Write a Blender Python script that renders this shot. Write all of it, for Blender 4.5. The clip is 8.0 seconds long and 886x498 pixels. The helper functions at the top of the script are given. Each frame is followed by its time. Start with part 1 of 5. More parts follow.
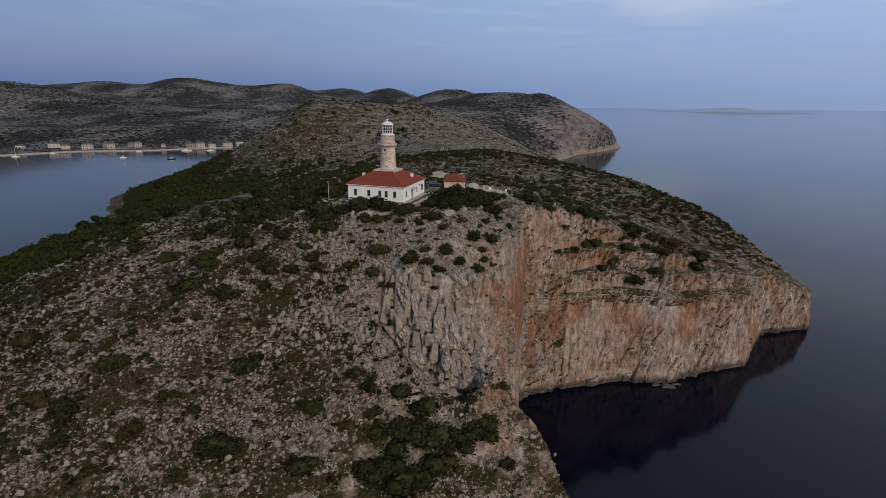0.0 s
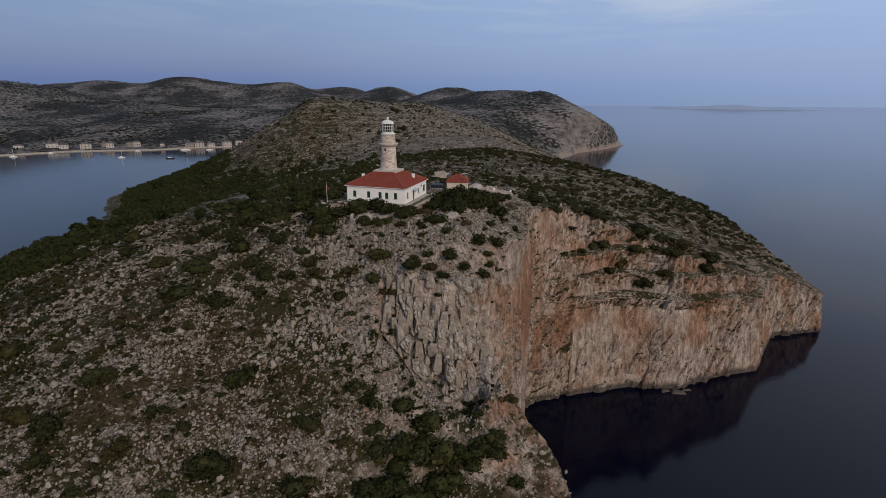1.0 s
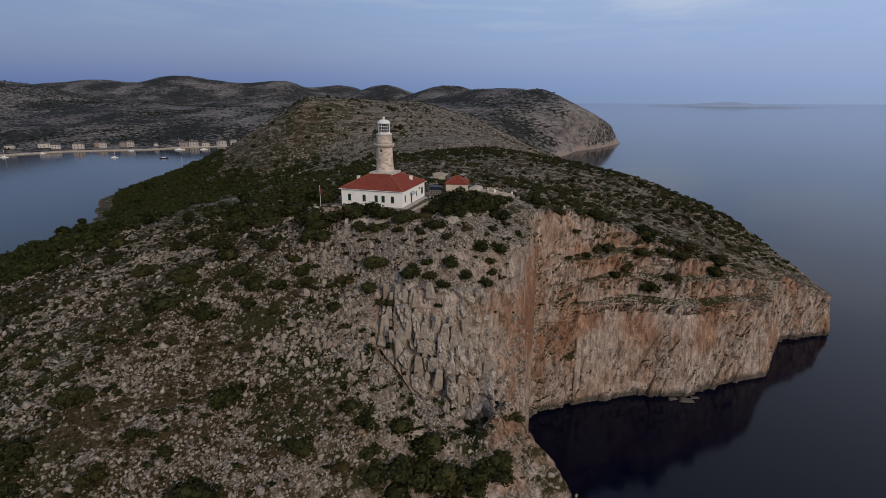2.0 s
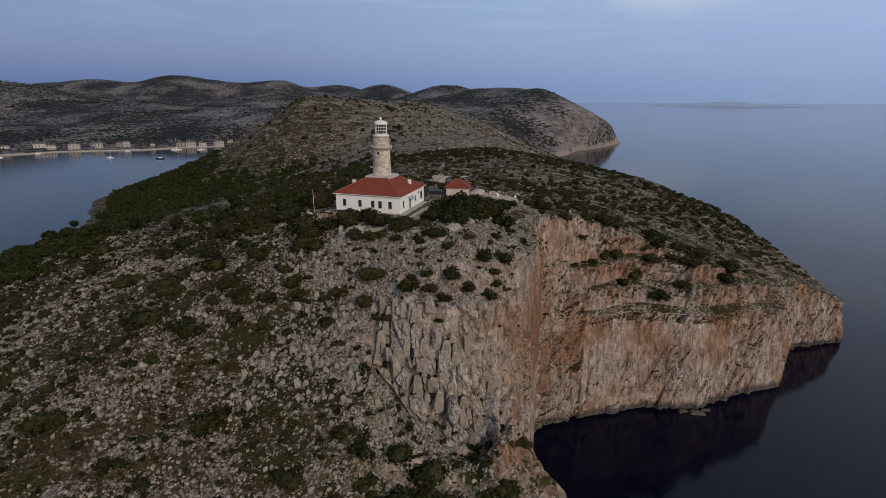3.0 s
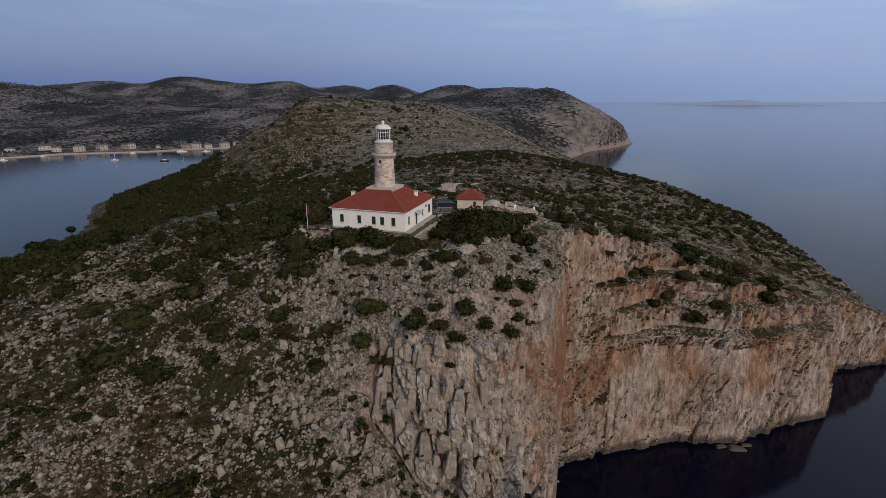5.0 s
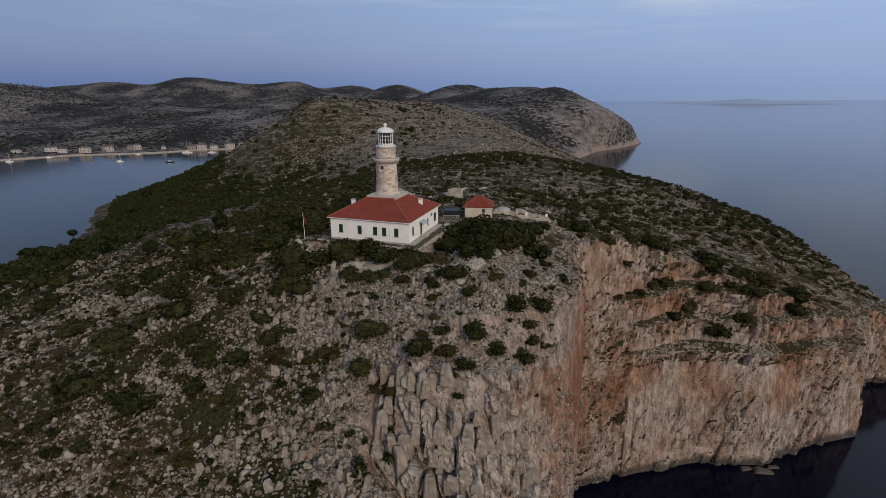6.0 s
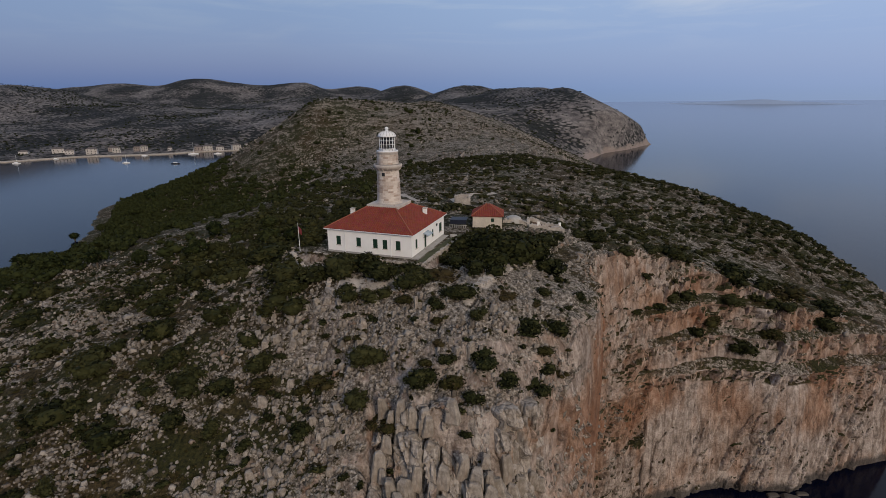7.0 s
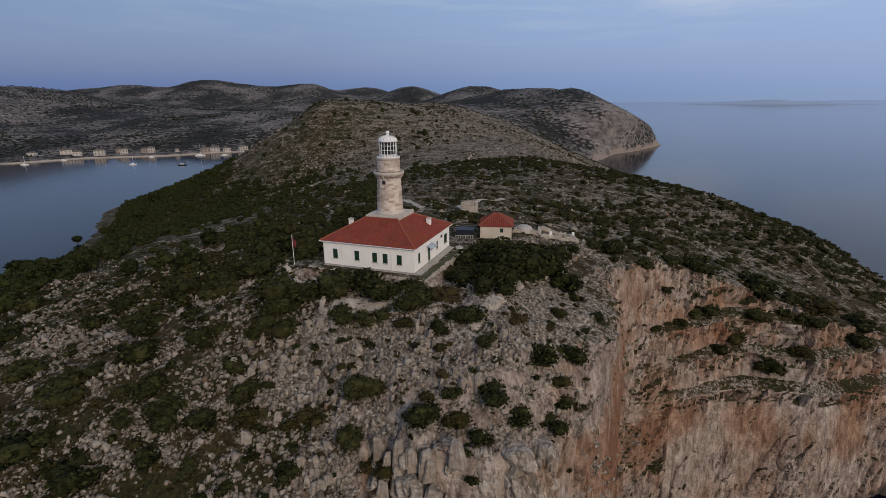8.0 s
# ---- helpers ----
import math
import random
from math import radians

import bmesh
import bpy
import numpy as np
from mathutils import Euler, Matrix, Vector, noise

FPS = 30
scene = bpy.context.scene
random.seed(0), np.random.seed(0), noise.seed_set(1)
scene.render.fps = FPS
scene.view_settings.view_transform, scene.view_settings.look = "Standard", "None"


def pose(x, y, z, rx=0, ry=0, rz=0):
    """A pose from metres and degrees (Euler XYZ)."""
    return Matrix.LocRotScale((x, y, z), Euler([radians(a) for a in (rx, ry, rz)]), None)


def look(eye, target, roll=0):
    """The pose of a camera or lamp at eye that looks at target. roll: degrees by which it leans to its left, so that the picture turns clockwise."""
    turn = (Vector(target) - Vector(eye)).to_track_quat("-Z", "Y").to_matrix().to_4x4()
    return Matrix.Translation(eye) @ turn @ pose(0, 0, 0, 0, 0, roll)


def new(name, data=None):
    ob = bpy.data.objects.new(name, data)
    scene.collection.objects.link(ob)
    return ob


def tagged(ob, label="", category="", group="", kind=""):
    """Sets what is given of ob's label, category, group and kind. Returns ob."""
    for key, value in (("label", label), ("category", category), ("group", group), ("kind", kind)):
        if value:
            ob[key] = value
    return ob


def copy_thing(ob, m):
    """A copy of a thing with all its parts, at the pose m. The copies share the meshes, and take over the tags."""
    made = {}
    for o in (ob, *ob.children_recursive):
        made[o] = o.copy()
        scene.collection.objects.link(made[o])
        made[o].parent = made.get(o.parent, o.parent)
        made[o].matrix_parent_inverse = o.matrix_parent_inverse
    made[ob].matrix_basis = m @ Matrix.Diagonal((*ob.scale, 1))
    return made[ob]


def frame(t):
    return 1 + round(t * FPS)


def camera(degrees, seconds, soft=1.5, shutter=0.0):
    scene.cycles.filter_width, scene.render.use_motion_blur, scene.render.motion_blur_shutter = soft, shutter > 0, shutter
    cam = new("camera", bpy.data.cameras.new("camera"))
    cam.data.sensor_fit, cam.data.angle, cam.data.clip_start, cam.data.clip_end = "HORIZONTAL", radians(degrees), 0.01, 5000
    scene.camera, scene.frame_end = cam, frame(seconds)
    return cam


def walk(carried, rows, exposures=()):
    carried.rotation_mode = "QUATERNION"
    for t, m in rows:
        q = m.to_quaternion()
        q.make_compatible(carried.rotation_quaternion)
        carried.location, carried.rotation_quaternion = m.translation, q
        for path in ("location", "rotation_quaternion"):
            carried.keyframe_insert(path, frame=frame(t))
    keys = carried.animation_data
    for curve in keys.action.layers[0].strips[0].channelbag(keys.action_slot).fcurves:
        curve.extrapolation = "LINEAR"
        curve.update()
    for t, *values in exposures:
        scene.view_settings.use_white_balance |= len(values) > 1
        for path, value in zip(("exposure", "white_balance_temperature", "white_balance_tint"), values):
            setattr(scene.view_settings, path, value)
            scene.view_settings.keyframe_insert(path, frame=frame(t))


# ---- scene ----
cam = camera(81.1, 8.0, soft=0.5)
PATH = [
    (0, (1.036, -0.221, 99.01), (0.999, 1.697, 98.442), 0.6),
    (0.5, (0.596, 2.54, 98.743), (0.559, 4.457, 98.174), 0.5),
    (1, (0.23, 5.661, 98.749), (0.191, 7.577, 98.175), 0.4),
    (1.5, (-0.195, 9.0, 98.737), (-0.228, 10.915, 98.159), 0.3),
    (3, (-1.032, 20.299, 98.574), (-1.056, 22.212, 97.993), 0.2),
    (3.5, (-1.19, 24.281, 98.542), (-1.218, 26.195, 97.96), 0.1),
    (4, (-1.454, 28.436, 98.51), (-1.487, 30.35, 97.928), 0.0),
    (4.5, (-1.719, 32.787, 98.48), (-1.762, 34.7, 97.899), -0.0),
    (6, (-2.334, 45.68, 98.619), (-2.412, 47.592, 98.037), -0.3),
    (6.5, (-2.417, 50.05, 98.601), (-2.509, 51.962, 98.022), -0.3),
    (7, (-2.527, 54.201, 98.61), (-2.631, 56.112, 98.031), -0.4),
    (7.5, (-2.561, 58.182, 98.623), (-2.679, 60.093, 98.045), -0.5),
    (8, (-2.561, 62.021, 98.681), (-2.693, 63.931, 98.105), -0.5),
]
walk(cam, [(t, look(eye, target, roll)) for t, eye, target, roll in PATH], [(0.0, 0.0), (8.0, 0.0)])

# ---- sky and sun ----
SUN_ELEV, SUN_ROT = 24.0, 150.0
world = bpy.data.worlds.new("dusk_sky")
scene.world = world
world.use_nodes = True


class Nodes:
    """A short hand for building node trees."""

    def __init__(self, tree):
        self.tree = tree
        tree.nodes.clear()

    def add(self, kind, **values):
        n = self.tree.nodes.new(kind)
        for key, value in values.items():
            n.inputs[key].default_value = value
        return n

    def link(self, a, b):
        self.tree.links.new(a, b)

    def math(self, op, a, b=0.0, clamp=False):
        n = self.tree.nodes.new("ShaderNodeMath")
        n.operation, n.use_clamp = op, clamp
        for k, v in enumerate((a, b)):
            if isinstance(v, (int, float)):
                n.inputs[k].default_value = v
            else:
                self.link(v, n.inputs[k])
        return n.outputs[0]

    def ramp(self, fac, stops, interpolation="LINEAR"):
        n = self.tree.nodes.new("ShaderNodeValToRGB")
        n.color_ramp.interpolation = interpolation
        els = n.color_ramp.elements
        while len(els) < len(stops):
            els.new(0.5)
        for e, (p, c) in zip(els, stops):
            e.position = p
            e.color = (*c, 1) if len(c) == 3 else c
        self.link(fac, n.inputs[0])
        return n.outputs[0]

    def mix(self, fac, a, b, blend="MIX"):
        n = self.tree.nodes.new("ShaderNodeMix")
        n.data_type, n.blend_type = "RGBA", blend
        for sock, v in ((n.inputs[0], fac), (n.inputs[6], a), (n.inputs[7], b)):
            if isinstance(v, (int, float)):
                sock.default_value = v
            elif isinstance(v, tuple):
                sock.default_value = (*v, 1)
            else:
                self.link(v, sock)
        return n.outputs[2]

    def coords(self, scale=(1, 1, 1), rot=(0, 0, 0), which="Object"):
        tc = self.add("ShaderNodeTexCoord")
        mp = self.add("ShaderNodeMapping")
        mp.inputs["Scale"].default_value = scale
        mp.inputs["Rotation"].default_value = [radians(a) for a in rot]
        self.link(tc.outputs[which], mp.inputs[0])
        return mp.outputs[0]

    def noise(self, vec, scale, detail=4.0, rough=0.55, distort=0.0):
        n = self.add("ShaderNodeTexNoise")
        n.inputs["Scale"].default_value, n.inputs["Detail"].default_value = scale, detail
        n.inputs["Roughness"].default_value, n.inputs["Distortion"].default_value = rough, distort
        self.link(vec, n.inputs["Vector"])
        return n.outputs[0]

    def voronoi(self, vec, scale, feature="F1", out="Distance", rnd=1.0):
        n = self.add("ShaderNodeTexVoronoi")
        n.feature = feature
        n.inputs["Scale"].default_value = scale
        n.inputs["Randomness"].default_value = rnd
        self.link(vec, n.inputs["Vector"])
        return n.outputs[out]


w = Nodes(world.node_tree)
sky = w.add("ShaderNodeTexSky")
sky.sky_type, sky.sun_disc = "NISHITA", False
sky.sun_elevation, sky.sun_rotation = radians(SUN_ELEV), radians(SUN_ROT)
sky.air_density, sky.dust_density = 1.5, 3.0
gen = w.add("ShaderNodeTexCoord").outputs["Generated"]
sep = w.add("ShaderNodeSeparateXYZ")
w.link(gen, sep.inputs[0])
height = w.math("ADD", w.math("MULTIPLY", sep.outputs[2], 0.5), 0.5)
# layered evening haze: lavender blue at the horizon, deeper blue above, pale cloud sheet overhead
veil = w.ramp(height, [(0.0, (0.10, 0.14, 0.22)), (0.485, (0.19, 0.27, 0.43)), (0.505, (0.20, 0.29, 0.50)),
                       (0.545, (0.185, 0.285, 0.53)), (0.60, (0.25, 0.34, 0.55)), (0.72, (0.36, 0.41, 0.53)), (1.0, (0.42, 0.45, 0.52))])
mp = w.add("ShaderNodeMapping")
mp.inputs["Scale"].default_value = (1.6, 2.4, 14.0)
mp.inputs["Location"].default_value = (0.3, 0.2, 0.0)
w.link(gen, mp.inputs[0])
cloud = w.noise(mp.outputs[0], 2.2, 6.0, 0.55, 0.6)
cover = w.ramp(cloud, [(0.46, (0, 0, 0)), (0.70, (1, 1, 1))])
up = w.ramp(height, [(0.53, (0, 0, 0)), (0.60, (1, 1, 1))])
veil = w.mix(w.math("MULTIPLY", w.math("MULTIPLY", cover, up), 0.65), veil, (0.50, 0.53, 0.60))
bg_sky = w.add("ShaderNodeBackground", Strength=0.03)
w.link(sky.outputs[0], bg_sky.inputs[0])
side = w.ramp(w.math("ADD", w.math("MULTIPLY", sep.outputs[0], 0.5), 0.5), [(0.0, (0.38, 0.49, 0.68)), (0.33, (0.55, 0.63, 0.79)), (0.55, (0.92, 0.96, 1.02)), (0.8, (1.32, 1.25, 1.20))])
veil = w.mix(1.0, veil, side, "MULTIPLY")
bg_veil = w.add("ShaderNodeBackground", Strength=0.95)
w.link(veil, bg_veil.inputs[0])
both = w.add("ShaderNodeAddShader")
w.link(bg_sky.outputs[0], both.inputs[0])
w.link(bg_veil.outputs[0], both.inputs[1])
w.link(both.outputs[0], w.add("ShaderNodeOutputWorld").inputs[0])

sun = new("sun", bpy.data.lights.new("sun", "SUN"))
sun.data.energy, sun.data.angle, sun.data.color = 1.45, radians(12), (1.0, 0.83, 0.66)
sun.matrix_world = look((60, -80, 60), (60 - 40, -80 + 75, 60 - 40))


# ---- materials ----
def material(name, rough=0.9, spec=0.3, metal=0.0):
    m = bpy.data.materials.new(name)
    m.use_nodes = True
    n = Nodes(m.node_tree)
    b = n.add("ShaderNodeBsdfPrincipled")
    b.inputs["Roughness"].default_value = rough
    b.inputs["Specular IOR Level"].default_value = spec
    b.inputs["Metallic"].default_value = metal
    n.link(b.outputs[0], n.add("ShaderNodeOutputMaterial").inputs[0])
    return m, n, b


def bump(n, b, value, strength, distance):
    k = n.add("ShaderNodeBump")
    k.inputs["Strength"].default_value, k.inputs["Distance"].default_value = strength, distance
    n.link(value, k.inputs["Height"])
    n.link(k.outputs[0], b.inputs["Normal"])


def plain(name, colour, rough=0.8, vary=0.15, scale=2.0, metal=0.0, relief=0.01):
    """Paint, plaster, metal: one colour with stains at two scales and a fine relief."""
    m, n, b = material(name, rough, 0.35, metal)
    v = n.coords()
    big, small = n.noise(v, scale * 0.35, 4), n.noise(v, scale * 4, 5)
    f = n.math("ADD", n.math("MULTIPLY", big, 0.6), n.math("MULTIPLY", small, 0.4))
    lo = tuple(c * (1 - vary * 1.6) for c in colour)
    hi = tuple(min(1, c * (1 + vary)) for c in colour)
    n.link(n.ramp(f, [(0.3, lo), (0.7, hi)]), b.inputs["Base Color"])
    bump(n, b, small, 0.4, relief)
    return m


def limestone():
    """Karst limestone: pale broken stone with soil and dry scrub where it lies flat, stained rock face where it is steep."""
    m, n, b = material("karst_limestone", 0.95, 0.15)
    v = n.coords()
    fine = n.noise(v, 2.0, 8, 0.7)
    mid = n.noise(v, 0.20, 6, 0.65)
    patch = n.noise(v, 0.035, 5, 0.6)
    strata = n.noise(n.coords((0.45, 1.0, 2.0), (0, 0, 32)), 0.16, 6, 0.68, 0.8)
    stones = n.voronoi(n.coords((0.75, 1.0, 1.0), (0, 0, 32)), 1.0)
    grit = n.voronoi(v, 2.9)
    rock = n.ramp(fine, [(0.38, (0.034, 0.027, 0.020)), (0.5, (0.160, 0.134, 0.106)), (0.64, (0.41, 0.362, 0.305))])
    soil = n.ramp(fine, [(0.37, (0.010, 0.0075, 0.0035)), (0.63, (0.074, 0.053, 0.024))])
    green = n.ramp(fine, [(0.35, (0.008, 0.009, 0.003)), (0.66, (0.045, 0.042, 0.013))])
    gap = n.math("ADD", n.math("MULTIPLY", stones, 0.8), n.math("MULTIPLY", grit, 0.55))
    gap = n.math("ADD", gap, n.math("MULTIPLY", n.math("SUBTRACT", strata, 0.5), 2.6))
    gap = n.math("ADD", gap, n.math("MULTIPLY", n.math("SUBTRACT", mid, 0.5), 1.2))
    north = n.add("ShaderNodeSeparateXYZ")
    n.link(v, north.inputs[0])
    hill = n.ramp(n.math("MULTIPLY", n.math("ADD", north.outputs[1], n.math("MULTIPLY", patch, 160.0)), 0.001), [(0.36, (0, 0, 0)), (0.50, (1, 1, 1))])
    gap = n.math("SUBTRACT", gap, n.math("MULTIPLY", hill, 0.20))
    # bare trodden rock above the cliff and over the buttress
    far = n.add("ShaderNodeVectorMath")
    far.operation = "DISTANCE"
    n.link(n.coords((0.036, 0.026, 0.0)), far.inputs[0])
    far.inputs[1].default_value = (-2 * 0.036, 124 * 0.026, 0)
    gap = n.math("SUBTRACT", gap, n.ramp(n.math("ADD", far.outputs["Value"], n.math("MULTIPLY", n.math("SUBTRACT", mid, 0.5), 0.8)), [(0.60, (0.55, 0.55, 0.55)), (1.05, (0, 0, 0))]))
    # the western flank has more soil and less stone
    gap = n.math("ADD", gap, n.ramp(n.math("MULTIPLY", n.math("ADD", north.outputs[0], 130.0), 0.01), [(0.0, (0.26, 0.26, 0.26)), (0.65, (0, 0, 0))]))
    bare = n.ramp(gap, [(0.42, (1, 1, 1)), (0.70, (0, 0, 0))])
    cover = n.mix(n.ramp(n.math("ADD", patch, n.math("MULTIPLY", n.math("SUBTRACT", mid, 0.5), 0.5)), [(0.42, (0, 0, 0)), (0.56, (1, 1, 1))]), soil, green)
    flat = n.mix(bare, cover, rock)
    # the rock face
    tilted = n.coords((1, 1, 0.22), (0, 22, 0))
    runs = n.noise(tilted, 0.15, 6, 0.62, 0.5)
    runs2 = n.noise(n.coords((1, 1, 0.10), (0, 12, 0)), 0.55, 5, 0.65)
    big = n.noise(v, 0.05, 4)
    crack = n.voronoi(n.coords((1, 1, 0.16), (0, 22, 0)), 0.34, "DISTANCE_TO_EDGE")
    beds = n.noise(n.coords((0.12, 0.12, 1.6), (4, 6, 0)), 0.8, 5, 0.6)
    streak = n.noise(n.coords((1, 1, 0.5), (0, 24, 0)), 0.5, 8, 0.7, 0.5)
    streak = n.math("ADD", n.math("MULTIPLY", streak, 0.75), n.math("MULTIPLY", fine, 0.25))
    grey = n.ramp(streak, [(0.36, (0.075, 0.057, 0.045)), (0.48, (0.25, 0.20, 0.165)), (0.64, (0.47, 0.40, 0.345))])
    tan = n.ramp(streak, [(0.34, (0.075, 0.040, 0.025)), (0.48, (0.215, 0.130, 0.086)), (0.64, (0.40, 0.275, 0.20))])
    stain = n.math("ADD", runs, n.math("MULTIPLY", n.math("SUBTRACT", big, 0.5), 1.1))
    # the rust red panel at the head of the bay
    red = n.add("ShaderNodeVectorMath")
    red.operation = "DISTANCE"
    n.link(n.coords((1.0, 0.5, 0.45)), red.inputs[0])
    red.inputs[1].default_value = (19, 140 * 0.5, 48 * 0.45)
    stain = n.math("ADD", stain, n.ramp(n.math("MULTIPLY", n.math("ADD", red.outputs["Value"], n.math("MULTIPLY", mid, 4.0)), 0.1), [(0.55, (0.30, 0.30, 0.30)), (1.0, (0, 0, 0))]))
    # rock long open to the weather, away from the fresh sea cliff, stays grey
    east = n.add("ShaderNodeSeparateXYZ")
    n.link(v, east.inputs[0])
    fresh = n.ramp(n.math("MULTIPLY", n.math("ADD", east.outputs[0], n.math("MULTIPLY", big, 20.0)), 0.01), [(0.16, (0, 0, 0)), (0.30, (1, 1, 1))])
    stain = n.math("ADD", stain, n.math("MULTIPLY", n.math("SUBTRACT", fresh, 1.0), 0.16))
    c = n.mix(n.ramp(stain, [(0.39, (0, 0, 0)), (0.60, (1, 1, 1))]), grey, tan)
    c = n.mix(n.ramp(stain, [(0.62, (0, 0, 0)), (0.74, (0.7, 0.7, 0.7))]), c, (0.19, 0.090, 0.050))
    c = n.mix(n.ramp(runs2, [(0.54, (0, 0, 0)), (0.68, (0.75, 0.75, 0.75))]), c, (0.085, 0.052, 0.036))
    c = n.mix(n.ramp(beds, [(0.62, (0, 0, 0)), (0.72, (0.45, 0.45, 0.45))]), c, (0.15, 0.11, 0.085))
    c = n.mix(n.ramp(n.math("ADD", crack, n.math("MULTIPLY", fine, 0.12)), [(0.055, (0.5, 0.5, 0.5)), (0.085, (0, 0, 0))]), c, (0.06, 0.048, 0.04))
    z = n.add("ShaderNodeSeparateXYZ")
    n.link(v, z.inputs[0])
    wet = n.math("ADD", z.outputs[2], n.math("MULTIPLY", n.noise(v, 0.25, 4), 3.0))
    # dark algae band above the waterline
    c = n.mix(n.ramp(n.math("MULTIPLY", wet, 0.1), [(0.28, (0.85, 0.85, 0.85)), (0.42, (0, 0, 0))]), c, (0.05, 0.045, 0.04))
    up = n.add("ShaderNodeSeparateXYZ")
    n.link(n.add("ShaderNodeNewGeometry").outputs["Normal"], up.inputs[0])
    lie = n.math("ADD", up.outputs[2], n.math("MULTIPLY", n.math("SUBTRACT", mid, 0.5), 0.5))
    n.link(n.mix(n.ramp(lie, [(0.58, (0, 0, 0)), (0.76, (1, 1, 1))]), c, flat), b.inputs["Base Color"])
    rel = n.math("SUBTRACT", n.math("MULTIPLY", n.math("ADD", fine, streak), 0.6), n.math("MULTIPLY", gap, 0.6))
    bump(n, b, n.math("ADD", rel, n.math("MULTIPLY", n.math("MINIMUM", crack, 0.12), 3)), 0.9, 0.35)
    return m


def crag_rock():
    """Weathered grey limestone columns, rusty where blocks have lately fallen, black in the cracks."""
    m, n, b = material("crag_limestone", 0.95, 0.12)
    v = n.coords()
    fine = n.noise(v, 1.8, 8, 0.72)
    runs = n.noise(n.coords((1, 1, 0.22), (0, 8, 0)), 0.8, 6, 0.68, 0.4)
    wide = n.noise(v, 0.16, 4, 0.55)
    f = n.math("ADD", n.math("MULTIPLY", fine, 0.5), n.math("MULTIPLY", runs, 0.5))
    grey = n.ramp(f, [(0.34, (0.070, 0.058, 0.047)), (0.47, (0.25, 0.215, 0.18)), (0.64, (0.48, 0.425, 0.365))])
    tan = n.ramp(f, [(0.36, (0.10, 0.052, 0.03)), (0.52, (0.29, 0.17, 0.105)), (0.66, (0.47, 0.34, 0.25))])
    c = n.mix(n.ramp(wide, [(0.57, (0, 0, 0)), (0.68, (1, 1, 1))]), grey, tan)
    split = n.voronoi(n.coords((1, 1, 0.30), (4, 10, 0)), 0.55, "DISTANCE_TO_EDGE")
    c = n.mix(n.ramp(n.math("ADD", split, n.math("MULTIPLY", fine, 0.1)), [(0.062, (0.5, 0.5, 0.5)), (0.12, (0, 0, 0))]), c, (0.06, 0.048, 0.038))
    n.link(c, b.inputs["Base Color"])
    bump(n, b, n.math("ADD", f, n.math("MULTIPLY", n.math("MINIMUM", split, 0.12), 3)), 0.9, 0.3)
    return m


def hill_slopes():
    """Far limestone hillsides: pale outcrop bands dotted through dark scrub, both tinted cool for haze."""
    m, n, b = material("haze_tinted_limestone", 0.95, 0.1)
    v = n.coords()
    band = n.noise(n.coords((0.7, 1.0, 2.0), (0, 0, 20)), 0.045, 8, 0.75, 0.4)
    wide = n.noise(v, 0.008, 5, 0.6)
    dots = n.voronoi(n.coords((0.6, 1.0, 1.2), (0, 0, 20)), 0.17)
    specks = n.noise(v, 0.22, 6, 0.7)
    # rock and scrub cooler than the headland's: distance haze put into the colour
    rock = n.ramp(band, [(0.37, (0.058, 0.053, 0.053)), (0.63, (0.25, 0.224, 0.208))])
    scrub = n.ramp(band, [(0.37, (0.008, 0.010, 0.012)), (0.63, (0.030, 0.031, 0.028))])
    f = n.math("ADD", n.math("MULTIPLY", n.math("SUBTRACT", specks, 0.5), 0.9), n.math("MULTIPLY", dots, 0.6))
    f = n.math("ADD", f, n.math("ADD", n.math("MULTIPLY", n.math("SUBTRACT", band, 0.5), 1.3), n.math("MULTIPLY", n.math("SUBTRACT", wide, 0.5), 1.5)))
    z = n.add("ShaderNodeSeparateXYZ")
    n.link(v, z.inputs[0])
    shore = n.ramp(n.math("MULTIPLY", n.math("ADD", z.outputs[2], n.math("MULTIPLY", n.math("SUBTRACT", n.noise(v, 0.03, 4), 0.5), 30.0)), 0.01), [(0.03, (0.26, 0.26, 0.26)), (0.10, (0, 0, 0))])
    far_east = n.ramp(n.math("MULTIPLY", z.outputs[0], 0.001), [(0.08, (0, 0, 0)), (0.16, (1, 1, 1))])
    f = n.math("SUBTRACT", f, n.math("MULTIPLY", far_east, n.math("ADD", shore, 0.10)))
    rock = n.mix(n.math("MULTIPLY", far_east, n.math("MULTIPLY", shore, 3.0)), rock, (0.25, 0.20, 0.17))
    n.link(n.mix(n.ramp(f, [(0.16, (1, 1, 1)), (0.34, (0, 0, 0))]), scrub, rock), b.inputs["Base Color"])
    bump(n, b, n.math("SUBTRACT", band, n.math("MULTIPLY", dots, 0.4)), 0.8, 3.0)
    return m


def sea_water():
    m, n, b = material("sea_water", 0.10, 0.28)
    b.inputs["Base Color"].default_value = (0.0002, 0.0015, 0.0085, 1)
    b.inputs["IOR"].default_value = 1.33
    v = n.coords()
    swell = n.noise(n.coords((1, 0.5, 1), (0, 0, 25)), 0.11, 5, 0.55)
    chop = n.noise(v, 0.7, 4, 0.6)
    bump(n, b, n.math("ADD", swell, n.math("MULTIPLY", chop, 0.25)), 0.12, 0.5)
    return m


GROUND, SEA = limestone(), sea_water()
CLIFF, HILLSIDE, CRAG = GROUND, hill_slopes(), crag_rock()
WHITE = plain("white_plaster", (0.80, 0.78, 0.74), 0.85, 0.05)
STONE = plain("pale_stone", (0.49, 0.435, 0.38), 0.9, 0.22, 1.5)


